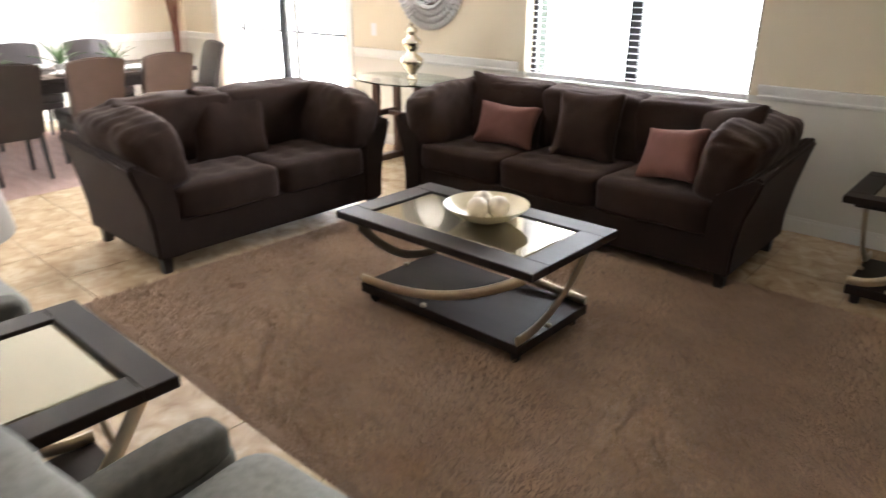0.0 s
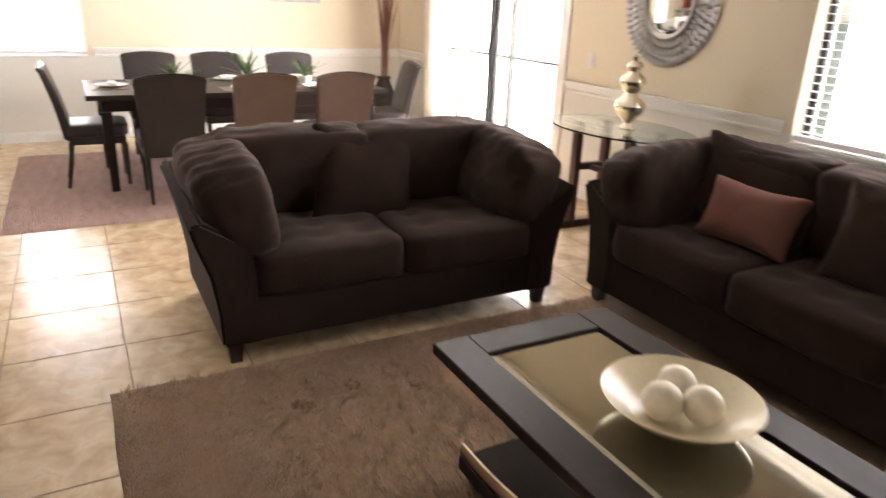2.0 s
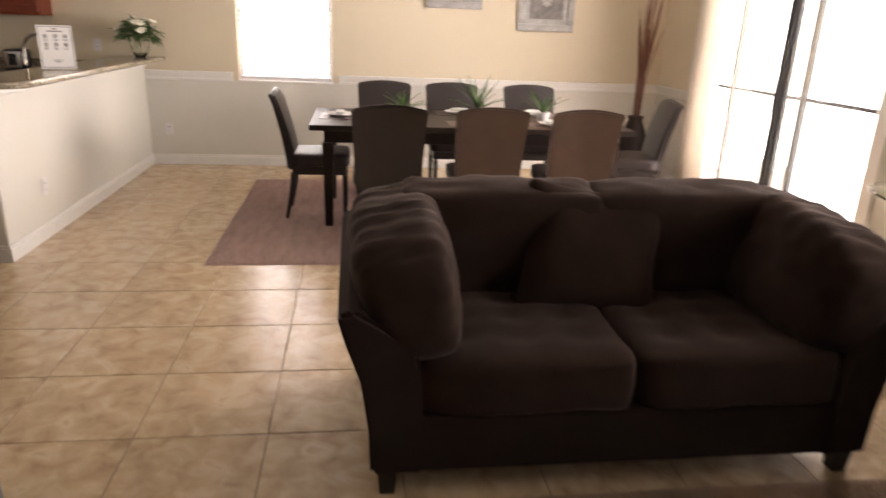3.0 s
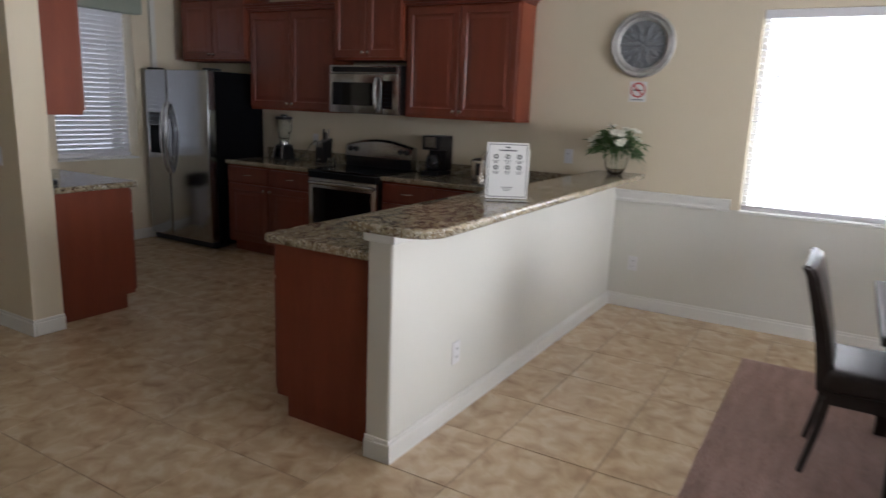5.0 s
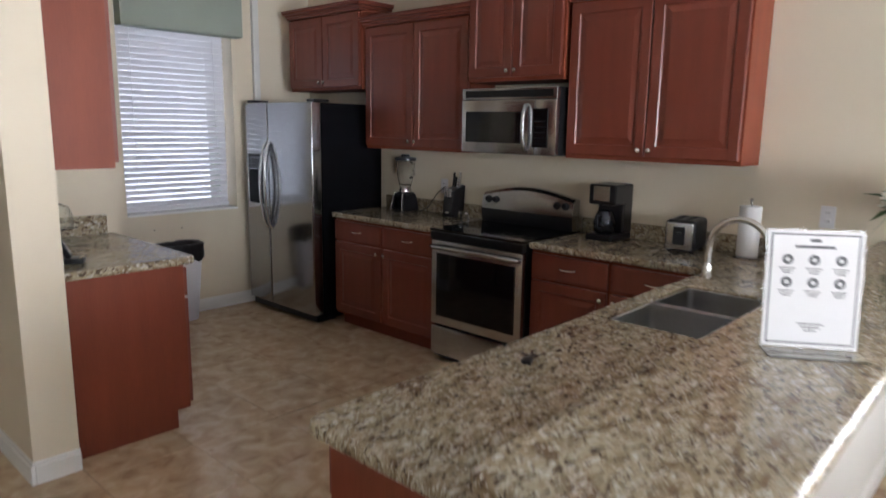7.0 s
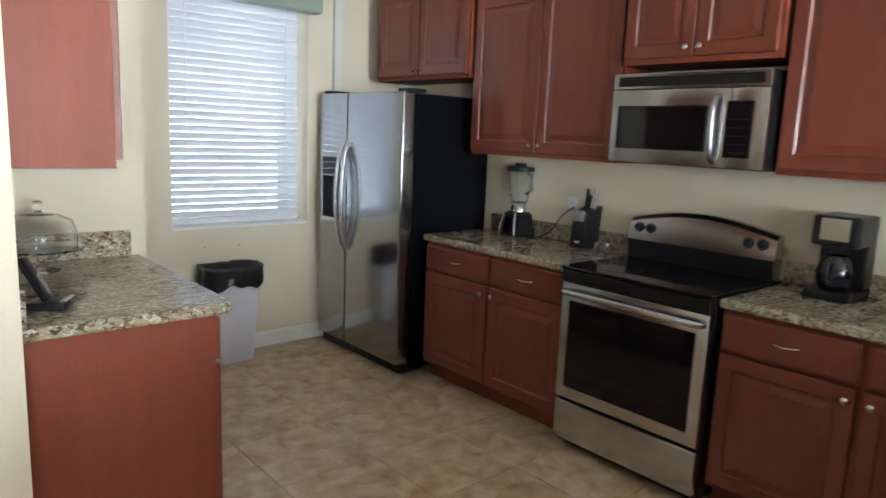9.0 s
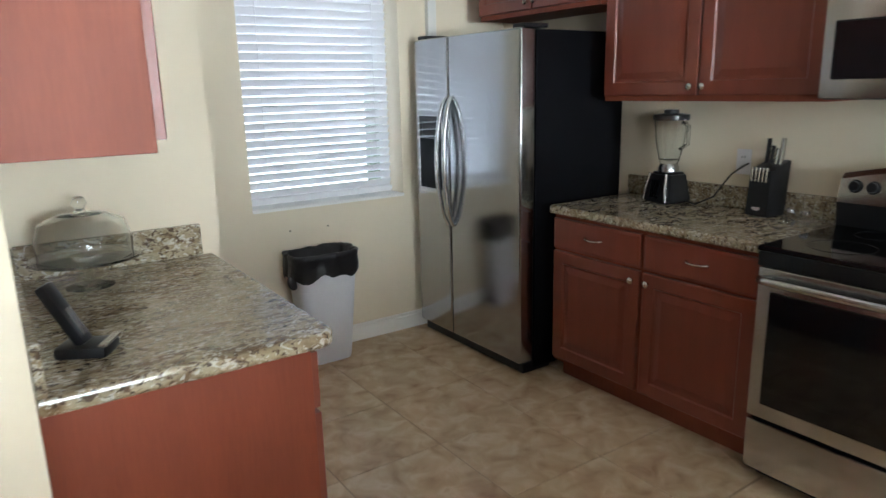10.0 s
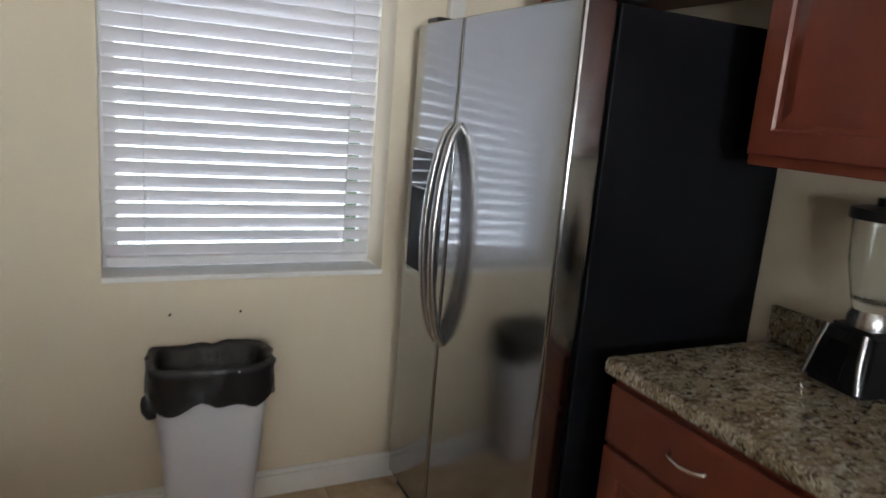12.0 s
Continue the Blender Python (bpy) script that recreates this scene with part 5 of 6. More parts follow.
def wall_sign(name, at, rz, w, h, label, border=True):
    root = thing(name, at, rz, label, "sign")
    part("board", box(-w / 2, w / 2, -0.003, -0.0005, -h / 2, h / 2), M_PAPER, root)
    if border:
        bm = bmesh.new()
        i, t = 0.006, 0.004
        for a, b, c, e in ((-w / 2 + i, w / 2 - i, -h / 2 + i, -h / 2 + i + t), (-w / 2 + i, w / 2 - i, h / 2 - i - t, h / 2 - i), (-w / 2 + i, -w / 2 + i + t, -h / 2 + i + t, h / 2 - i - t), (w / 2 - i - t, w / 2 - i, -h / 2 + i + t, h / 2 - i - t)):
            box(a, b, -0.0042, -0.0032, c, e, bm=bm)
        part("border", bm, M_INK, root)
    return root


FLAT = Matrix.Rotation(radians(90), 4, "X")
np_ = wall_sign("no_pets_sign", (-4.549, -3.0, 1.62), 90, 0.15, 0.29, "white sign with a crossed-out dog and black words")
part("ring", moved(ring(0.052, 0.01, 0.001), Matrix.Translation((0, -0.0032, 0.055)) @ FLAT), M_INK, np_)
part("slash", moved(box(-0.05, 0.05, -0.004, 0.004, 0, 0.001), Matrix.Translation((0, -0.0034, 0.055)) @ Matrix.Rotation(radians(45), 4, "Y") @ FLAT), M_INK, np_)
part("dog_shape", moved(pillow(0.05, 0.035, 0.0012, 3, 0, 0, 0, 4), Matrix.Translation((0, -0.0036, 0.055)) @ FLAT), M_INK, np_)
letters("NO", 0.046, M_INK, np_, Matrix.Translation((0, -0.0036, -0.045)) @ FLAT)
letters("PETS", 0.046, M_INK, np_, Matrix.Translation((0, -0.0036, -0.098)) @ FLAT)

ns = wall_sign("no_smoking_sign", (XW + 0.001, 0.27, 1.683), 90, 0.13, 0.15, "small white no-smoking sign under the medallion", False)
part("ring", moved(ring(0.056, 0.011, 0.001), Matrix.Translation((0, -0.0032, 0.012)) @ FLAT), M_RED, ns)
part("slash", moved(box(-0.05, 0.05, -0.005, 0.005, 0, 0.001), Matrix.Translation((0, -0.0036, 0.012)) @ Matrix.Rotation(radians(45), 4, "Y") @ FLAT), M_RED, ns)
part("cigarette", box(-0.035, 0.03, -0.0045, -0.0035, 0.006, 0.016), M_INK, ns)
part("text_bar", box(-0.045, 0.045, -0.0042, -0.0032, -0.064, -0.056), M_GREYBLUE, ns)

md = thing("wall_medallion", (XW, 0.277, 2.025), 90, "round silver-rimmed medallion with a grey floral relief", "wall decoration")
part("rim", moved(lathe([(0.235, 0), (0.24, 0.02), (0.225, 0.04), (0.205, 0.03), (0.195, 0.036), (0.18, 0.03), (0.17, 0.012), (0.17, 0)], 56), FLAT), M_SILVER, md, "stepped silver rim", 40)
part("disc", moved(lathe([(0.17, 0.0), (0.17, 0.012), (0.0, 0.012)], 48), FLAT), M_GREYBLUE, md, "grey disc")
bm = bmesh.new()
bmesh.ops.create_icosphere(bm, subdivisions=2, radius=1)
for v in bm.verts:
    v.co = (v.co.x * 0.045, v.co.y * 0.006, v.co.z * 0.017)
leafm = mesh_of("relief_leaf", bm, M_GREYBLUE, 180)
for r, n, k in ((0.045, 6, 1.0), (0.105, 10, 1.0), (0.15, 16, 0.6)):
    for i in range(n):
        a = 360 / n * i
        ob = new("relief_leaf", leafm)
        ob.parent = md
        ob.matrix_local = pose(r * math.cos(radians(a)), -0.0125, r * math.sin(radians(a)), 0, -a, 0) @ Matrix.Diagonal((k, 1, k, 1))


# ---- kitchen: small things ----
va = solo("valance", moved(slab([(-0.495, 0.0), (0.495, 0.0), (0.495, 0.11), (-0.495, 0.11)], 0, 0.42, 0.012), pose(0, 0, 0)), M_VALANCE, "sage green padded valance over the kitchen window", "valance", at=(-6.385, YS + 0.001, 2.285))

bn = thing("waste_bin", (-6.207, -4.535, 0), 0, "white plastic waste bin lined with a black bag", "bin")
bm = bmesh.new()
rows = []
for z, w, d in ((0.0, 0.25, 0.18), (0.02, 0.26, 0.185), (0.5, 0.345, 0.215), (0.60, 0.36, 0.22)):
    pts = []
    for cx, cy, a0 in ((1, 1, 0), (-1, 1, 90), (-1, -1, 180), (1, -1, 270)):
        for k in range(5):
            a = radians(a0 + 22.5 * k)
            pts.append(bm.verts.new((cx * (w / 2 - 0.05) + 0.05 * math.cos(a), cy * (d / 2 - 0.05) + 0.05 * math.sin(a), z)))
    rows.append(pts)
for a, b in zip(rows, rows[1:]):
    for k in range(20):
        bm.faces.new((a[k], a[(k + 1) % 20], b[(k + 1) % 20], b[k]))
bm.faces.new(rows[0][::-1])
part("tub", bm, M_BIN, bn, "tapered white tub", 50)
bm = bmesh.new()
rows = []
for j, (z, g) in enumerate(((0.5, 0.014), (0.55, 0.014), (0.6, 0.012), (0.625, 0.018), (0.635, 0.006), (0.62, -0.012), (0.5, -0.025), (0.4, -0.06))):
    w, d = 0.36 + 2 * g, 0.22 + 2 * g
    pts = []
    for k in range(60):
        a = 2 * math.pi * k / 60
        q = (abs(math.cos(a)) ** 5 + abs(math.sin(a)) ** 5) ** (-0.2)
        cr = 0.012 * noise.noise(Vector((math.cos(a) * 5, math.sin(a) * 5, z * 9)))
        lo = 0.05 * noise.noise(Vector((math.cos(a) * 2, math.sin(a) * 2, 3))) if j == 0 else 0.0
        pts.append(bm.verts.new(((w / 2 + cr) * q * math.cos(a), (d / 2 + cr) * q * math.sin(a), z + lo + cr * 0.6)))
    rows.append(pts)
for a, b in zip(rows, rows[1:]):
    for k in range(60):
        bm.faces.new((a[k], a[(k + 1) % 60], b[(k + 1) % 60], b[k]))
bm.faces.new(rows[-1])
part("bag", bm, M_BAG, bn, "crumpled black bin bag folded over the rim", 180)

part("bag_knot", moved(pillow(0.05, 0.035, 0.085, 2.5, 0.3, 0.012, 31, 8), pose(0.192, 0.03, 0.485, 8, 14, 0)), M_BAG, bn, "gathered tail of the bag", 180)

for x_ in (-6.09, -6.32):
    solo("wall_screw", moved(lathe([(0.005, 0), (0.004, 0.004), (0.0, 0.005)], 8), Matrix.Rotation(radians(-90), 4, "X")), M_BLACK, "small dark screw in the cream wall above the bin", "screw", "wall screws", at=(x_, YS + 0.0005, 0.735))

fx = thing("fire_extinguisher", (-5.56, YS + 0.055, 1.025), 0, "small white fire extinguisher hanging on the wall", "extinguisher")
part("cylinder", lathe([(0.034, 0), (0.0415, 0.008), (0.0425, 0.27), (0.038, 0.3), (0.02, 0.325), (0.017, 0.345)], 28), M_WHITE, fx, "white cylinder", 50)
part("valve", lathe([(0.016, 0.345), (0.016, 0.375), (0.01, 0.38)], 14), M_BLACK, fx)
part("nozzle", tube([(0.012, 0, 0.362), (0.04, 0, 0.364), (0.062, 0, 0.362)], [0.009, 0.008, 0.011], 8), M_BLACK, fx, "short black nozzle")
part("lever", tube([(0.03, 0, 0.398), (-0.012, 0, 0.396), (-0.035, 0, 0.38)], 0.0065, 8), M_BLACK, fx, "black squeeze lever")
part("carry_handle", tube([(-0.008, 0.0, 0.372), (-0.04, 0, 0.366), (-0.062, 0, 0.33), (-0.076, 0, 0.296)], [0.008, 0.009, 0.008, 0.007], 8), M_BLACK, fx, "black handle sloping down")
part("pull_pin", moved(lathe([(0.004, 0), (0.004, 0.045)], 8), pose(0.012, 0, 0.36)), M_NICKEL, fx)
part("gauge", moved(lathe([(0.01, 0), (0.01, 0.008)], 14), Matrix.Translation((0, 0.014, 0.355)) @ Matrix.Rotation(radians(-90), 4, "X")), M_NICKEL, fx)
bm = bmesh.new()
for k in range(7):
    for i in range(3):
        a = radians(60 + i * 24)
        one = box(-0.006, 0.006 * (1 if (k + i) % 3 else 0.3), -0.0006, 0.0006, -0.004, 0.004)
        join(bm, moved(one, Matrix.Translation((0.043 * math.cos(a), 0.043 * math.sin(a), 0.08 + k * 0.016)) @ Matrix.Rotation(a - radians(90), 4, "Z")))
part("label_print", bm, M_INK, fx, "small unreadable black print")
part("bracket", box(-0.02, 0.02, -0.054, -0.045, 0.05, 0.33, 0.003), M_NICKEL, fx)
es = wall_sign("extinguisher_sign", (-5.545, YS + 0.001, 1.63), 180, 0.15, 0.19, "white sheet with a red extinguisher symbol", False)
bm = bmesh.new()
for a, b, c, e in ((-0.027, 0.027, -0.07, -0.064), (-0.027, -0.021, -0.064, 0.02), (0.021, 0.027, -0.064, 0.02)):
    box(a, b, -0.0042, -0.0032, c, e, bm=bm)
for k in range(8):
    one = box(-0.0058, 0.0058, -0.0042, -0.0032, -0.003, 0.003)
    join(bm, moved(one, Matrix.Translation((0.024 * math.cos(math.pi * (k + 0.5) / 8), 0, 0.02 + 0.02 * math.sin(math.pi * (k + 0.5) / 8))) @ Matrix.Rotation(-math.pi * (k + 0.5) / 8 + math.pi / 2, 4, "Y")))
part("symbol_body", bm, M_RED, es, "red outline of a bottle")
bm = box(-0.008, 0.008, -0.0042, -0.0032, 0.044, 0.056)
box(-0.03, 0.012, -0.0042, -0.0032, 0.058, 0.064, bm=bm)
part("symbol_lever", bm, M_RED, es)
part("symbol_hose", moved(box(0, 0.065, -0.0042, -0.0032, -0.004, 0.004), Matrix.Translation((0.018, 0, 0.052)) @ Matrix.Rotation(radians(60), 4, "Y")), M_RED, es)

# notice on the bar
nt = thing("notice_holder", (-5.50, 0.232, 1.0705), 122.5, "printed house notice in a clear acrylic stand", "notice stand")
part("stand_base", box(-0.11, 0.11, -0.08, 0.012, 0, 0.003), M_CLEAR, nt, "clear acrylic base")
tiltm = Matrix.Rotation(radians(-6), 4, "X")
part("acrylic_sheet", moved(box(-0.112, 0.112, 0.0, 0.002, 0.003, 0.295), tiltm), M_CLEAR, nt, "clear acrylic sheet behind the page")
pg = part("page", moved(box(-0.108, 0.108, -0.0025, -0.0012, 0.006, 0.29), tiltm), M_PAPER, nt, "white printed page")
bm = bmesh.new()
for a, b, c, e in ((-0.1, 0.1, 0.014, 0.018), (-0.1, 0.1, 0.278, 0.282), (-0.1, -0.096, 0.018, 0.278), (0.096, 0.1, 0.018, 0.278)):
    box(a, b, -0.0031, -0.0026, c, e, bm=bm)
part("page_border", moved(bm, tiltm), M_GREYINK, nt)
bm = bmesh.new()
box(-0.045, 0.045, -0.0031, -0.0026, 0.247, 0.254, bm=bm)
box(-0.012, 0.012, -0.0031, -0.0026, 0.262, 0.27, bm=bm)
for i in (-1, 0, 1):
    for j in (0.205, 0.15):
        one = lathe([(0.013, 0), (0.013, 0.0005), (0.005, 0.0005), (0.005, 0)], 10)
        join(bm, moved(one, Matrix.Translation((i * 0.06, -0.0026, j + 0.014)) @ FLAT))
        for k in range(3):
            box(i * 0.06 - 0.018 + 0.004 * k, i * 0.06 + 0.018 - 0.004 * k, -0.0031, -0.0026, j - 0.008 - k * 0.006, j - 0.0055 - k * 0.006, bm=bm)
for k in range(3):
    box(-0.03 + 0.008 * k, 0.03 - 0.008 * k, -0.0031, -0.0026, 0.062 - k * 0.008, 0.065 - k * 0.008, bm=bm)
part("page_print", moved(bm, tiltm), M_GREYINK, nt, "rows of grey symbols and unreadable lines")

# flowers at the bar's end
random.seed(21)
fl = thing("flower_arrangement", (-7.38, 0.225, 1.0705), 0, "white flowers with green leaves in a glass bowl", "flowers")
part("glass_bowl", lathe([(0.045, 0), (0.05, 0.004), (0.075, 0.05), (0.085, 0.1), (0.095, 0.125), (0.092, 0.125), (0.08, 0.1), (0.07, 0.05), (0.045, 0.01), (0.0, 0.008)], 28), M_CLEAR, fl, "clear glass bowl", 60)
bm = bmesh.new()
for k in range(240):
    a, b = random.uniform(0, 6.28), random.uniform(-0.2, 1.4)
    r = random.uniform(0.08, 0.2)
    c = Vector((r * math.cos(a) * math.cos(b), r * math.sin(a) * math.cos(b), 0.17 + r * 0.8 * math.sin(b)))
    ln = random.uniform(0.05, 0.1)
    one = bmesh.new()
    v = [one.verts.new(p) for p in ((0, 0, 0), (ln * 0.4, -ln * 0.2, 0.006), (ln, 0, -0.012), (ln * 0.4, ln * 0.2, 0.006), (ln * 0.45, 0, -0.004))]
    one.faces.new((v[0], v[1], v[4])), one.faces.new((v[1], v[2], v[4])), one.faces.new((v[2], v[3], v[4])), one.faces.new((v[3], v[0], v[4]))
    join(bm, moved(one, Matrix.Translation(c) @ Euler((random.uniform(-0.6, 0.6), random.uniform(-0.9, 0.7), a)).to_matrix().to_4x4()))
part("foliage", bm, M_LEAF, fl, "dense green leaves")
bm = bmesh.new()
for a, l in ((0.3, 0.26), (2.2, 0.25), (3.6, 0.22), (-1.2, 0.24), (1.3, 0.24)):
    prev = None
    for i in range(8):
        u = i / 7
        r, z, wd = l * u, 0.2 + 0.1 * u - 0.26 * u * u, 0.013 * math.sin(math.pi * min(0.95, u + 0.12))
        row = [bm.verts.new((r * math.cos(a) - wd * math.sin(a), r * math.sin(a) + wd * math.cos(a), z)), bm.verts.new((r * math.cos(a) + wd * math.sin(a), r * math.sin(a) - wd * math.cos(a), z))]
        if prev:
            bm.faces.new((prev[0], prev[1], row[1], row[0]))
        prev = row
part("long_leaf", bm, M_LEAF, fl, "drooping long leaves", 180)
for k in range(20):
    a, b = random.uniform(0, 6.28), random.uniform(0.15, 1.5)
    r = random.uniform(0.17, 0.24)
    c = Vector((r * math.cos(a) * math.cos(b), r * math.sin(a) * math.cos(b), 0.18 + r * 0.75 * math.sin(b)))
    bm = bmesh.new()
    for q in range(6):
        one = pillow(0.045, 0.026, 0.008, 2.5, 0.3, 0, 0, 3)
        join(bm, moved(one, Matrix.Rotation(q * 1.047, 4, "Z") @ Matrix.Translation((0.02, 0, 0.006)) @ Matrix.Rotation(radians(-28), 4, "Y")))
    part("blossom", moved(bm, Matrix.Translation(c) @ c.normalized().to_track_quat("Z", "Y").to_matrix().to_4x4()), M_PETAL, fl, "", 180)

for a, l, h in ((4.3, 0.24, 0.17), (4.9, 0.2, 0.2), (0.9, 0.22, 0.14)):
    pts = [(0.3 * l * u * math.cos(a) + 0.7 * l * u * u * math.cos(a), 0.3 * l * u * math.sin(a) + 0.7 * l * u * u * math.sin(a), 0.1 + h * math.sin(2.3 * u)) for u in [k / 9 for k in range(10)]]
    part("stem", tube(pts, [0.004 - 0.0003 * k for k in range(10)], 5), M_LEAF, fl, "thin arching green stem", 180)

# keys on the worktop
ky = thing("key_ring", (-5.33, -0.46, CT1 + 0.001), 20, "bunch of keys with a dark fob on the granite", "keys")
part("ring", moved(tube([(0.016 * math.cos(radians(a)), 0.016 * math.sin(radians(a)), 0) for a in range(0, 361, 24)], 0.0014, 6), pose(0, 0, 0.003)), M_NICKEL, ky)
part("fob", moved(pillow(0.045, 0.03, 0.012, 4, 0.2, 0, 0, 5), pose(0.04, 0.0, 0.006)), M_BLACK, ky, "dark fob", 180)
for a in (150, 190, 230):
    bm = box(0.0, 0.045, -0.004, 0.004, 0.001, 0.003)
    join(bm, moved(lathe([(0.012, 0), (0.012, 0.0022)], 12), pose(0.0, 0, 0.001)))
    part("key", moved(bm, Matrix.Rotation(radians(a), 4, "Z") @ Matrix.Translation((0.018, 0, 0.001))), M_NICKEL, ky)

# blender
bl = thing("blender", (-7.52, -3.26, CT1 + 0.001), -8, "black and chrome countertop blender with glass jar", "blender")
bm = bmesh.new()
q0 = [bm.verts.new((sx * 0.085, sy * 0.085, 0.0)) for sx, sy in ((-1, -1), (1, -1), (1, 1), (-1, 1))]
q1 = [bm.verts.new((sx * 0.06, sy * 0.065, 0.15)) for sx, sy in ((-1, -1), (1, -1), (1, 1), (-1, 1))]
bm.faces.new(q0[::-1]), bm.faces.new(q1)
for k in range(4):
    bm.faces.new((q0[k], q0[(k + 1) % 4], q1[(k + 1) % 4], q1[k]))
bmesh.ops.bevel(bm, geom=bm.edges[:], offset=0.012, segments=3, affect="EDGES")
part("base", bm, M_BLACK, bl, "black motor base", 50)
for y in (-0.055, 0.055):
    part("chrome_trim", tube([(0.088, y * 1.35, 0.012), (0.082, y * 1.15, 0.075), (0.066, y * 0.95, 0.145)], 0.007, 8), M_STEEL_H, bl, "", 60)
part("button_panel", moved(box(-0.045, 0.045, -0.03, 0.03, 0, 0.004, 0.002), pose(0.083, 0, 0.07, 0, 80, 0)), M_BLACKGLASS, bl)
part("collar", moved(lathe([(0.05, 0.15), (0.05, 0.17), (0.042, 0.19)], 20), pose(0, 0, 0)), M_STEEL_H, bl, "chrome collar", 40)
jar = part("jar", lathe([(0.042, 0.19), (0.05, 0.21), (0.07, 0.3), (0.078, 0.4), (0.074, 0.4), (0.066, 0.3), (0.046, 0.215), (0.0, 0.205)], 28), M_CLEAR, bl, "clear glass jar", 60)
part("lid", lathe([(0.086, 0.4), (0.086, 0.425), (0.06, 0.43), (0.035, 0.432), (0.035, 0.45), (0.0, 0.452)], 28), M_BLACK, jar, "black lid", 50)
part("jar_handle", tube([(0, 0.074, 0.39), (0, 0.115, 0.375), (0, 0.115, 0.29), (0, 0.066, 0.265)], 0.008, 8, up=(1, 0, 0)), M_CLEAR, jar, "", 60)
part("cord", tube([(-0.05, 0.06, 0.01), (-0.02, 0.16, 0.006), (-0.05, 0.24, 0.05), (-0.09, 0.3, 0.16), (-0.1, 0.36, 0.205), (-0.11, 0.375, 0.215)], 0.004, 6), M_BLACK, bl, "black cord running to the outlet")

kb = thing("knife_block", (-7.545, -2.76, CT1 + 0.001), -8, "black knife block full of steel-handled knives", "knife block")
bm = box(-0.055, 0.065, -0.055, 0.055, 0, 0.2, 0.008)
for v in bm.verts:
    if v.co.z > 0.1:
        v.co.x -= 0.015
        v.co.z += 0.04 * (1 if v.co.x < -0.05 else 0)
part("block", bm, M_BLACK, kb, "", 40)
part("badge", moved(lathe([(0.022, 0), (0.022, 0.002)], 16), Matrix.Translation((0.0615, 0, 0.035)) @ Matrix.Rotation(radians(77), 4, "Y") @ Matrix.Diagonal((0.5, 1, 1, 1))), M_STEEL_H, kb, "small oval steel badge")
for k in range(5):
    y = -0.036 + 0.018 * k
    part("steak_knife", tube([(0.058, y, 0.15), (0.056, y, 0.185), (0.054, y, 0.212)], [0.005, 0.006, 0.006], 6), M_STEEL_H, kb, "steel knife handle")
for y, h in ((-0.035, 0.33), (-0.012, 0.3), (0.014, 0.29), (0.036, 0.335)):
    part("knife", tube([(-0.02, y, 0.2), (-0.03, y, 0.26), (-0.036, y, h)], [0.007, 0.009, 0.009], 6), M_BLACK if y < 0 else M_STEEL_H, kb, "large knife handle")

for y in (-2.58, -2.52):
    sh = thing("shaker", (-7.42, y, CT1 + 0.001), 0, "small glass salt shaker beside the stove", "shaker", "salt and pepper")
    part("body", lathe([(0.018, 0), (0.02, 0.01), (0.016, 0.05), (0.0, 0.05)], 14), M_CLEAR, sh, "", 50)
    part("cap", lathe([(0.017, 0.051), (0.017, 0.064), (0.0, 0.07)], 14), M_STEEL_H, sh, "", 40)

cm = thing("coffee_maker", (-7.5, -1.41, CT1 + 0.001), 0, "black drip coffee maker with steel front", "coffee maker")
part("base", box(-0.11, 0.14, -0.09, 0.09, 0, 0.04, 0.012), M_BLACK, cm)
part("column", box(-0.11, 0.0, -0.09, 0.09, 0.041, 0.25, 0.012), M_BLACK, cm)
part("brew_head", box(-0.11, 0.12, -0.09, 0.09, 0.22, 0.345, 0.015), M_BLACK, cm)
part("front_plate", box(0.1205, 0.125, -0.055, 0.055, 0.245, 0.335, 0.003), M_STEEL, cm, "steel front plate")
ca = part("carafe", moved(lathe([(0.05, 0), (0.065, 0.02), (0.07, 0.07), (0.055, 0.12), (0.045, 0.14), (0.042, 0.14), (0.05, 0.12), (0.064, 0.07), (0.0, 0.01)], 26), pose(0.068, 0, 0.042)), M_BLACKGLASS, cm, "dark glass carafe", 60)
part("carafe_handle", tube([(0.12, 0.0, 0.165), (0.165, 0, 0.16), (0.165, 0, 0.09), (0.13, 0, 0.075)], 0.009, 8, up=(0, 1, 0)), M_BLACK, ca, "", 60)

ts = thing("toaster", (-7.46, -0.91, CT1 + 0.001), 8, "two-slot toaster with brushed steel front", "toaster")
part("body", box(-0.14, 0.12, -0.085, 0.085, 0.012, 0.185, 0.03, seg=4), M_BLACK, ts, "", 40)
part("front", box(0.121, 0.135, -0.075, 0.075, 0.02, 0.175, 0.012, seg=3), M_STEEL, ts, "steel front", 40)
part("front_panel", box(0.1352, 0.138, -0.032, 0.032, 0.05, 0.15, 0.004), M_BLACK, ts)
part("lever", box(0.138, 0.155, -0.015, 0.015, 0.11, 0.122, 0.003), M_BLACK, ts)
for y in (-0.03, 0.03):
    part("slot", box(-0.1, 0.09, y - 0.014, y + 0.014, 0.1855, 0.187), M_INK, ts)
for x in (-0.1, 0.09):
    for y in (-0.06, 0.06):
        part("foot", moved(lathe([(0.012, 0), (0.012, 0.012)], 8), pose(x, y, 0)), M_BLACK, ts)

pt = thing("paper_towel_holder", (-7.5, -0.58, CT1 + 0.001), 0, "white paper towel roll on a steel stand", "paper towels")
part("stand", lathe([(0.075, 0), (0.075, 0.008), (0.006, 0.01), (0.006, 0.31), (0.012, 0.315), (0.0, 0.325)], 24), M_STEEL_H, pt, "", 40)
part("roll", lathe([(0.02, 0.012), (0.055, 0.012), (0.056, 0.28), (0.02, 0.28), (0.02, 0.012)], 32), M_PAPER, pt, "white paper roll", 40)

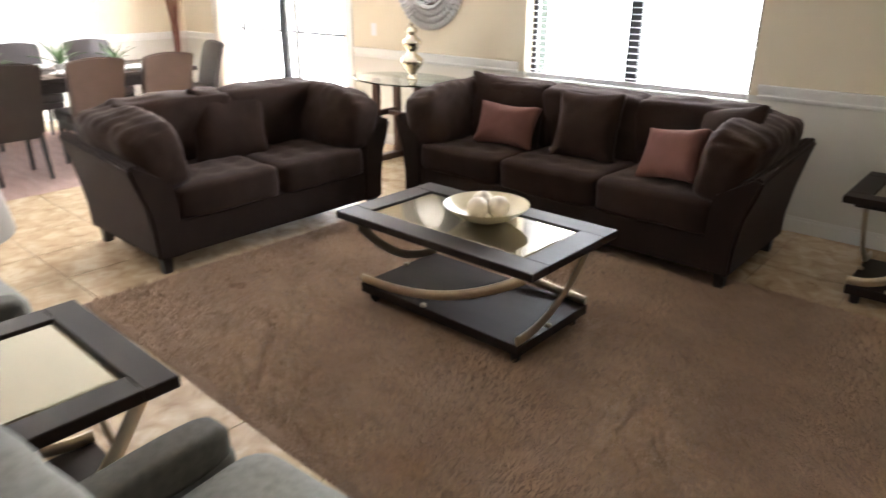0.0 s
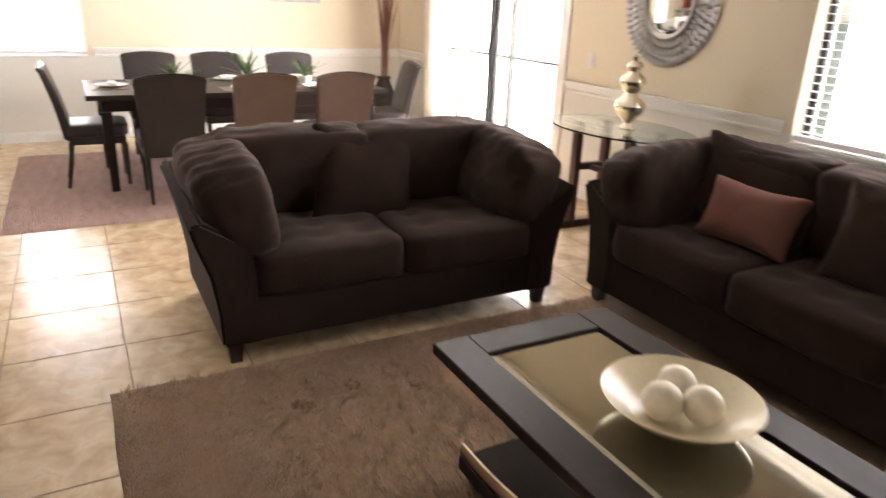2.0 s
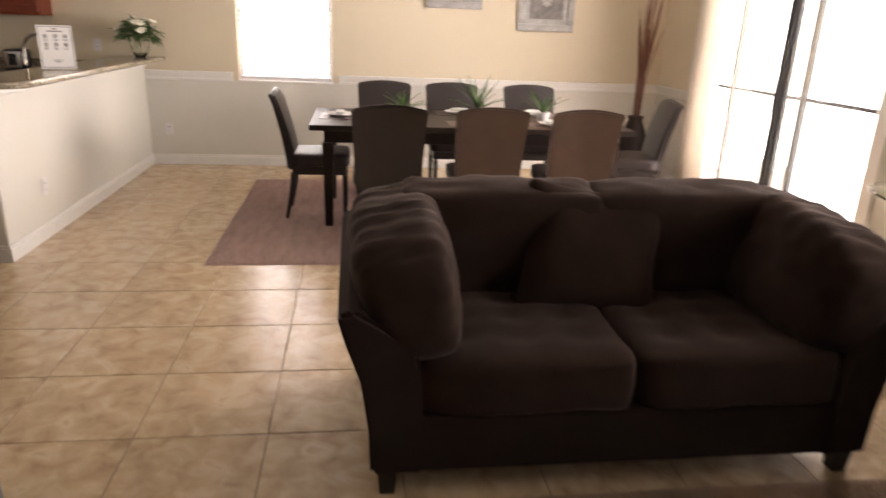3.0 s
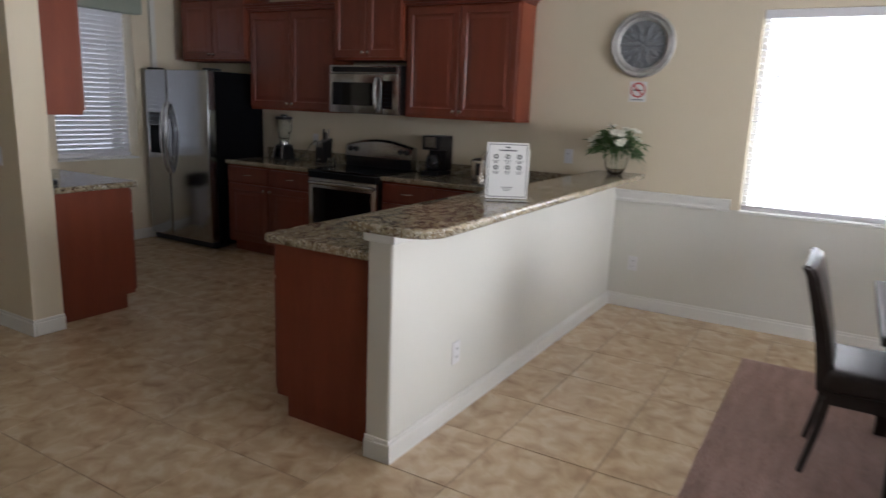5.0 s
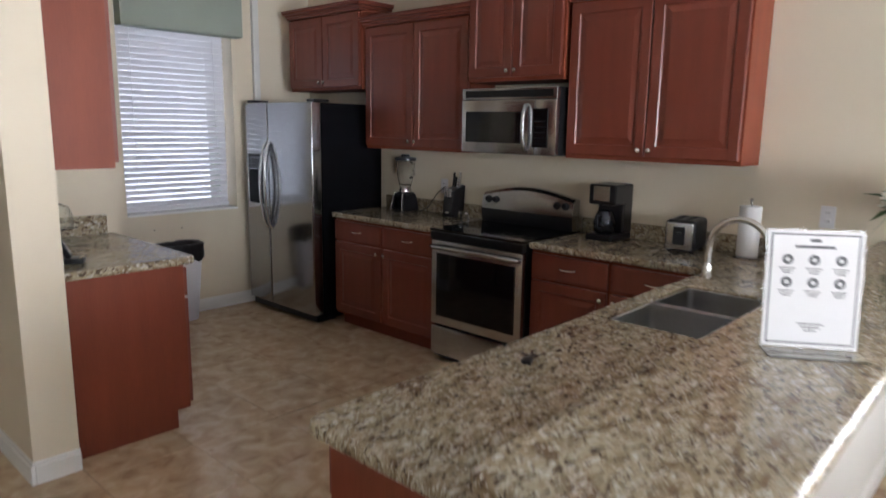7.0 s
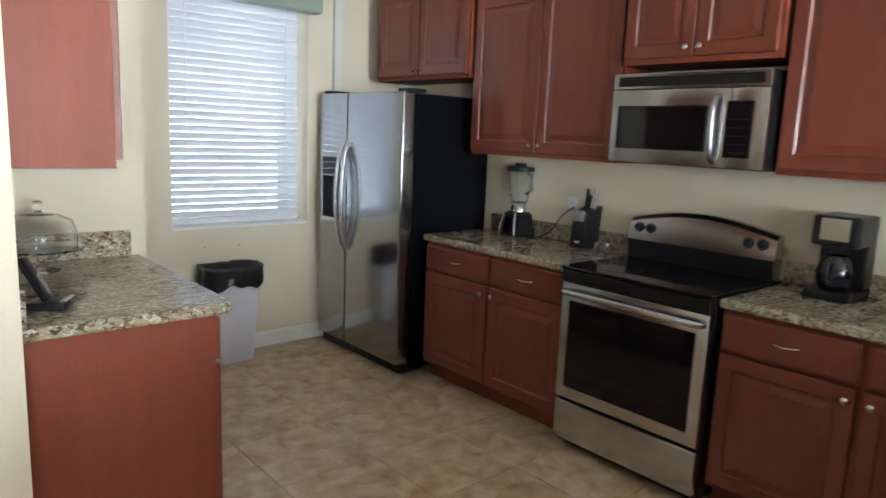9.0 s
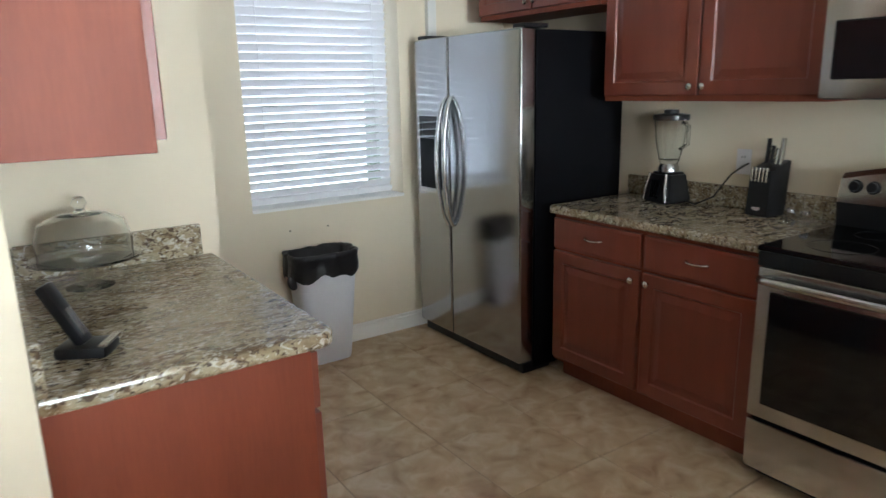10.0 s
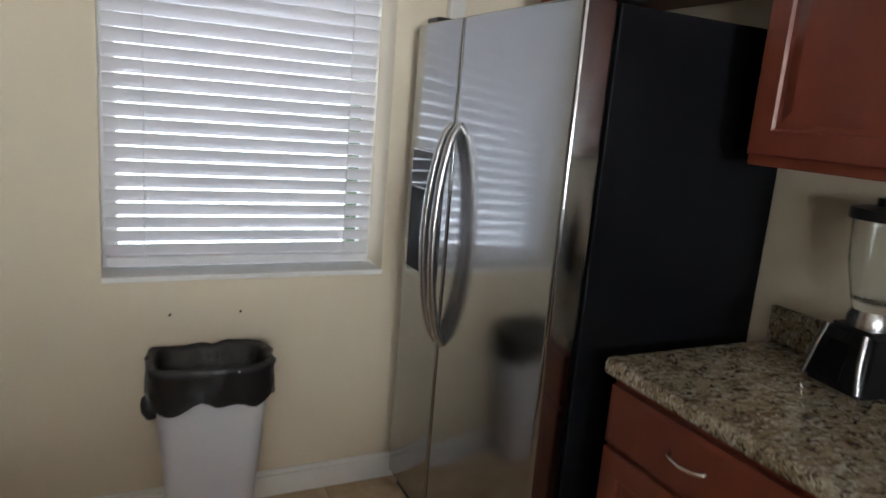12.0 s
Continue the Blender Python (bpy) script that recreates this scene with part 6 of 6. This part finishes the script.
# small counter: cake dome and phone
cd = thing("cake_stand", (-4.95, -3.44, CT1 + 0.001), 0, "glass cake stand with a domed lid", "cake stand")
part("stand", lathe([(0.07, 0), (0.07, 0.006), (0.015, 0.02), (0.013, 0.07), (0.03, 0.085), (0.16, 0.09), (0.16, 0.098), (0.0, 0.098)], 36), M_CLEAR, cd, "clear glass foot and plate", 50)
part("dome", lathe([(0.135, 0.1), (0.137, 0.15), (0.12, 0.205), (0.07, 0.228), (0.02, 0.232), (0.012, 0.245), (0.022, 0.262), (0.014, 0.28), (0.0, 0.283), (0.0, 0.229), (0.068, 0.224), (0.117, 0.202), (0.133, 0.15), (0.131, 0.1)], 36), M_CLEAR, cd, "clear glass dome with a knob", 60)
ph = thing("cordless_phone", (-4.86, -2.82, CT1 + 0.001), 150, "black cordless phone in its silver-edged cradle", "phone")
part("cradle", moved(box(-0.055, 0.06, -0.045, 0.045, 0, 0.028, 0.01), pose(0, 0, 0)), M_BLACK, ph, "", 40)
part("cradle_edge", box(0.045, 0.064, -0.046, 0.046, 0.0285, 0.034, 0.002), M_STEEL_H, ph)
part("handset", moved(box(-0.013, 0.013, -0.025, 0.025, 0.0, 0.16, 0.01), pose(0.0, 0, 0.025, 0, -28, 0)), M_BLACK, ph, "black handset", 40)
part("handset_edge", moved(box(0.0135, 0.016, -0.012, 0.012, 0.02, 0.09), pose(0.0, 0, 0.025, 0, -28, 0)), M_STEEL_H, ph)


# ---- floor ----
solo("floor", box(XW, 4.0, -6.5, YN + 0.15, -0.08, -0.0035), M_GROUT, "floor slab with recessed tile grout", "floor", kind="structure")
TP, TX, TY = 0.477, -2.655, 1.91
tl = bmesh.new()
bmesh.ops.create_cube(tl, size=1.0)
for v in tl.verts:
    v.co = (v.co.x * (TP - 0.005), v.co.y * (TP - 0.005), -0.0017 + v.co.z * 0.0034)
bmesh.ops.bevel(tl, geom=[e for e in tl.edges if e.verts[0].co.z > -0.001 and e.verts[1].co.z > -0.001], offset=0.0014, segments=1, affect="EDGES")
tile_mesh = mesh_of("tile", tl, M_TILE)
near_tiles = tagged(new("tile_floor"), "polished beige ceramic floor tiles with thin darker grout", "floor tiles", kind="structure")
rest = bmesh.new()
count = 0
for i in range(-11, 15):
    for j in range(-18, 8):
        x, y = TX + (i + (0.5 if j > -5 else 0.12)) * TP, TY + (j + 0.5) * TP
        if not (XW - 0.2 < x < 4.2 and -6.7 < y < YN + 0.2):
            continue
        seen = (-7.4 < x < -2.2 and -0.2 < y < 2.2) or (-7.2 < x < -3.0 and -4.9 < y < 0.2) or (-5.2 < x < -2.3 and 2.0 < y < 2.6) or (-2.3 < x < 0.5 and 0.6 < y < 1.9)
        if seen and count < 300:
            ob = new("tile", tile_mesh)
            ob.parent = near_tiles
            ob.location = (x, y, 0)
            count += 1
        else:
            for sx, sy, n in ((TP / 2 - 0.0025, TP / 2 - 0.0025, 0),):
                vs = [rest.verts.new((x + a * sx, y + b * sy, z)) for z in (-0.0034, 0) for a, b in ((-1, -1), (1, -1), (1, 1), (-1, 1))]
                for q in ((4, 5, 6, 7), (0, 1, 5, 4), (1, 2, 6, 5), (2, 3, 7, 6), (3, 0, 4, 7)):
                    rest.faces.new([vs[k] for k in q])
ob = part("tile_field", rest, M_TILE, near_tiles)
ob["kind"] = "stuff"
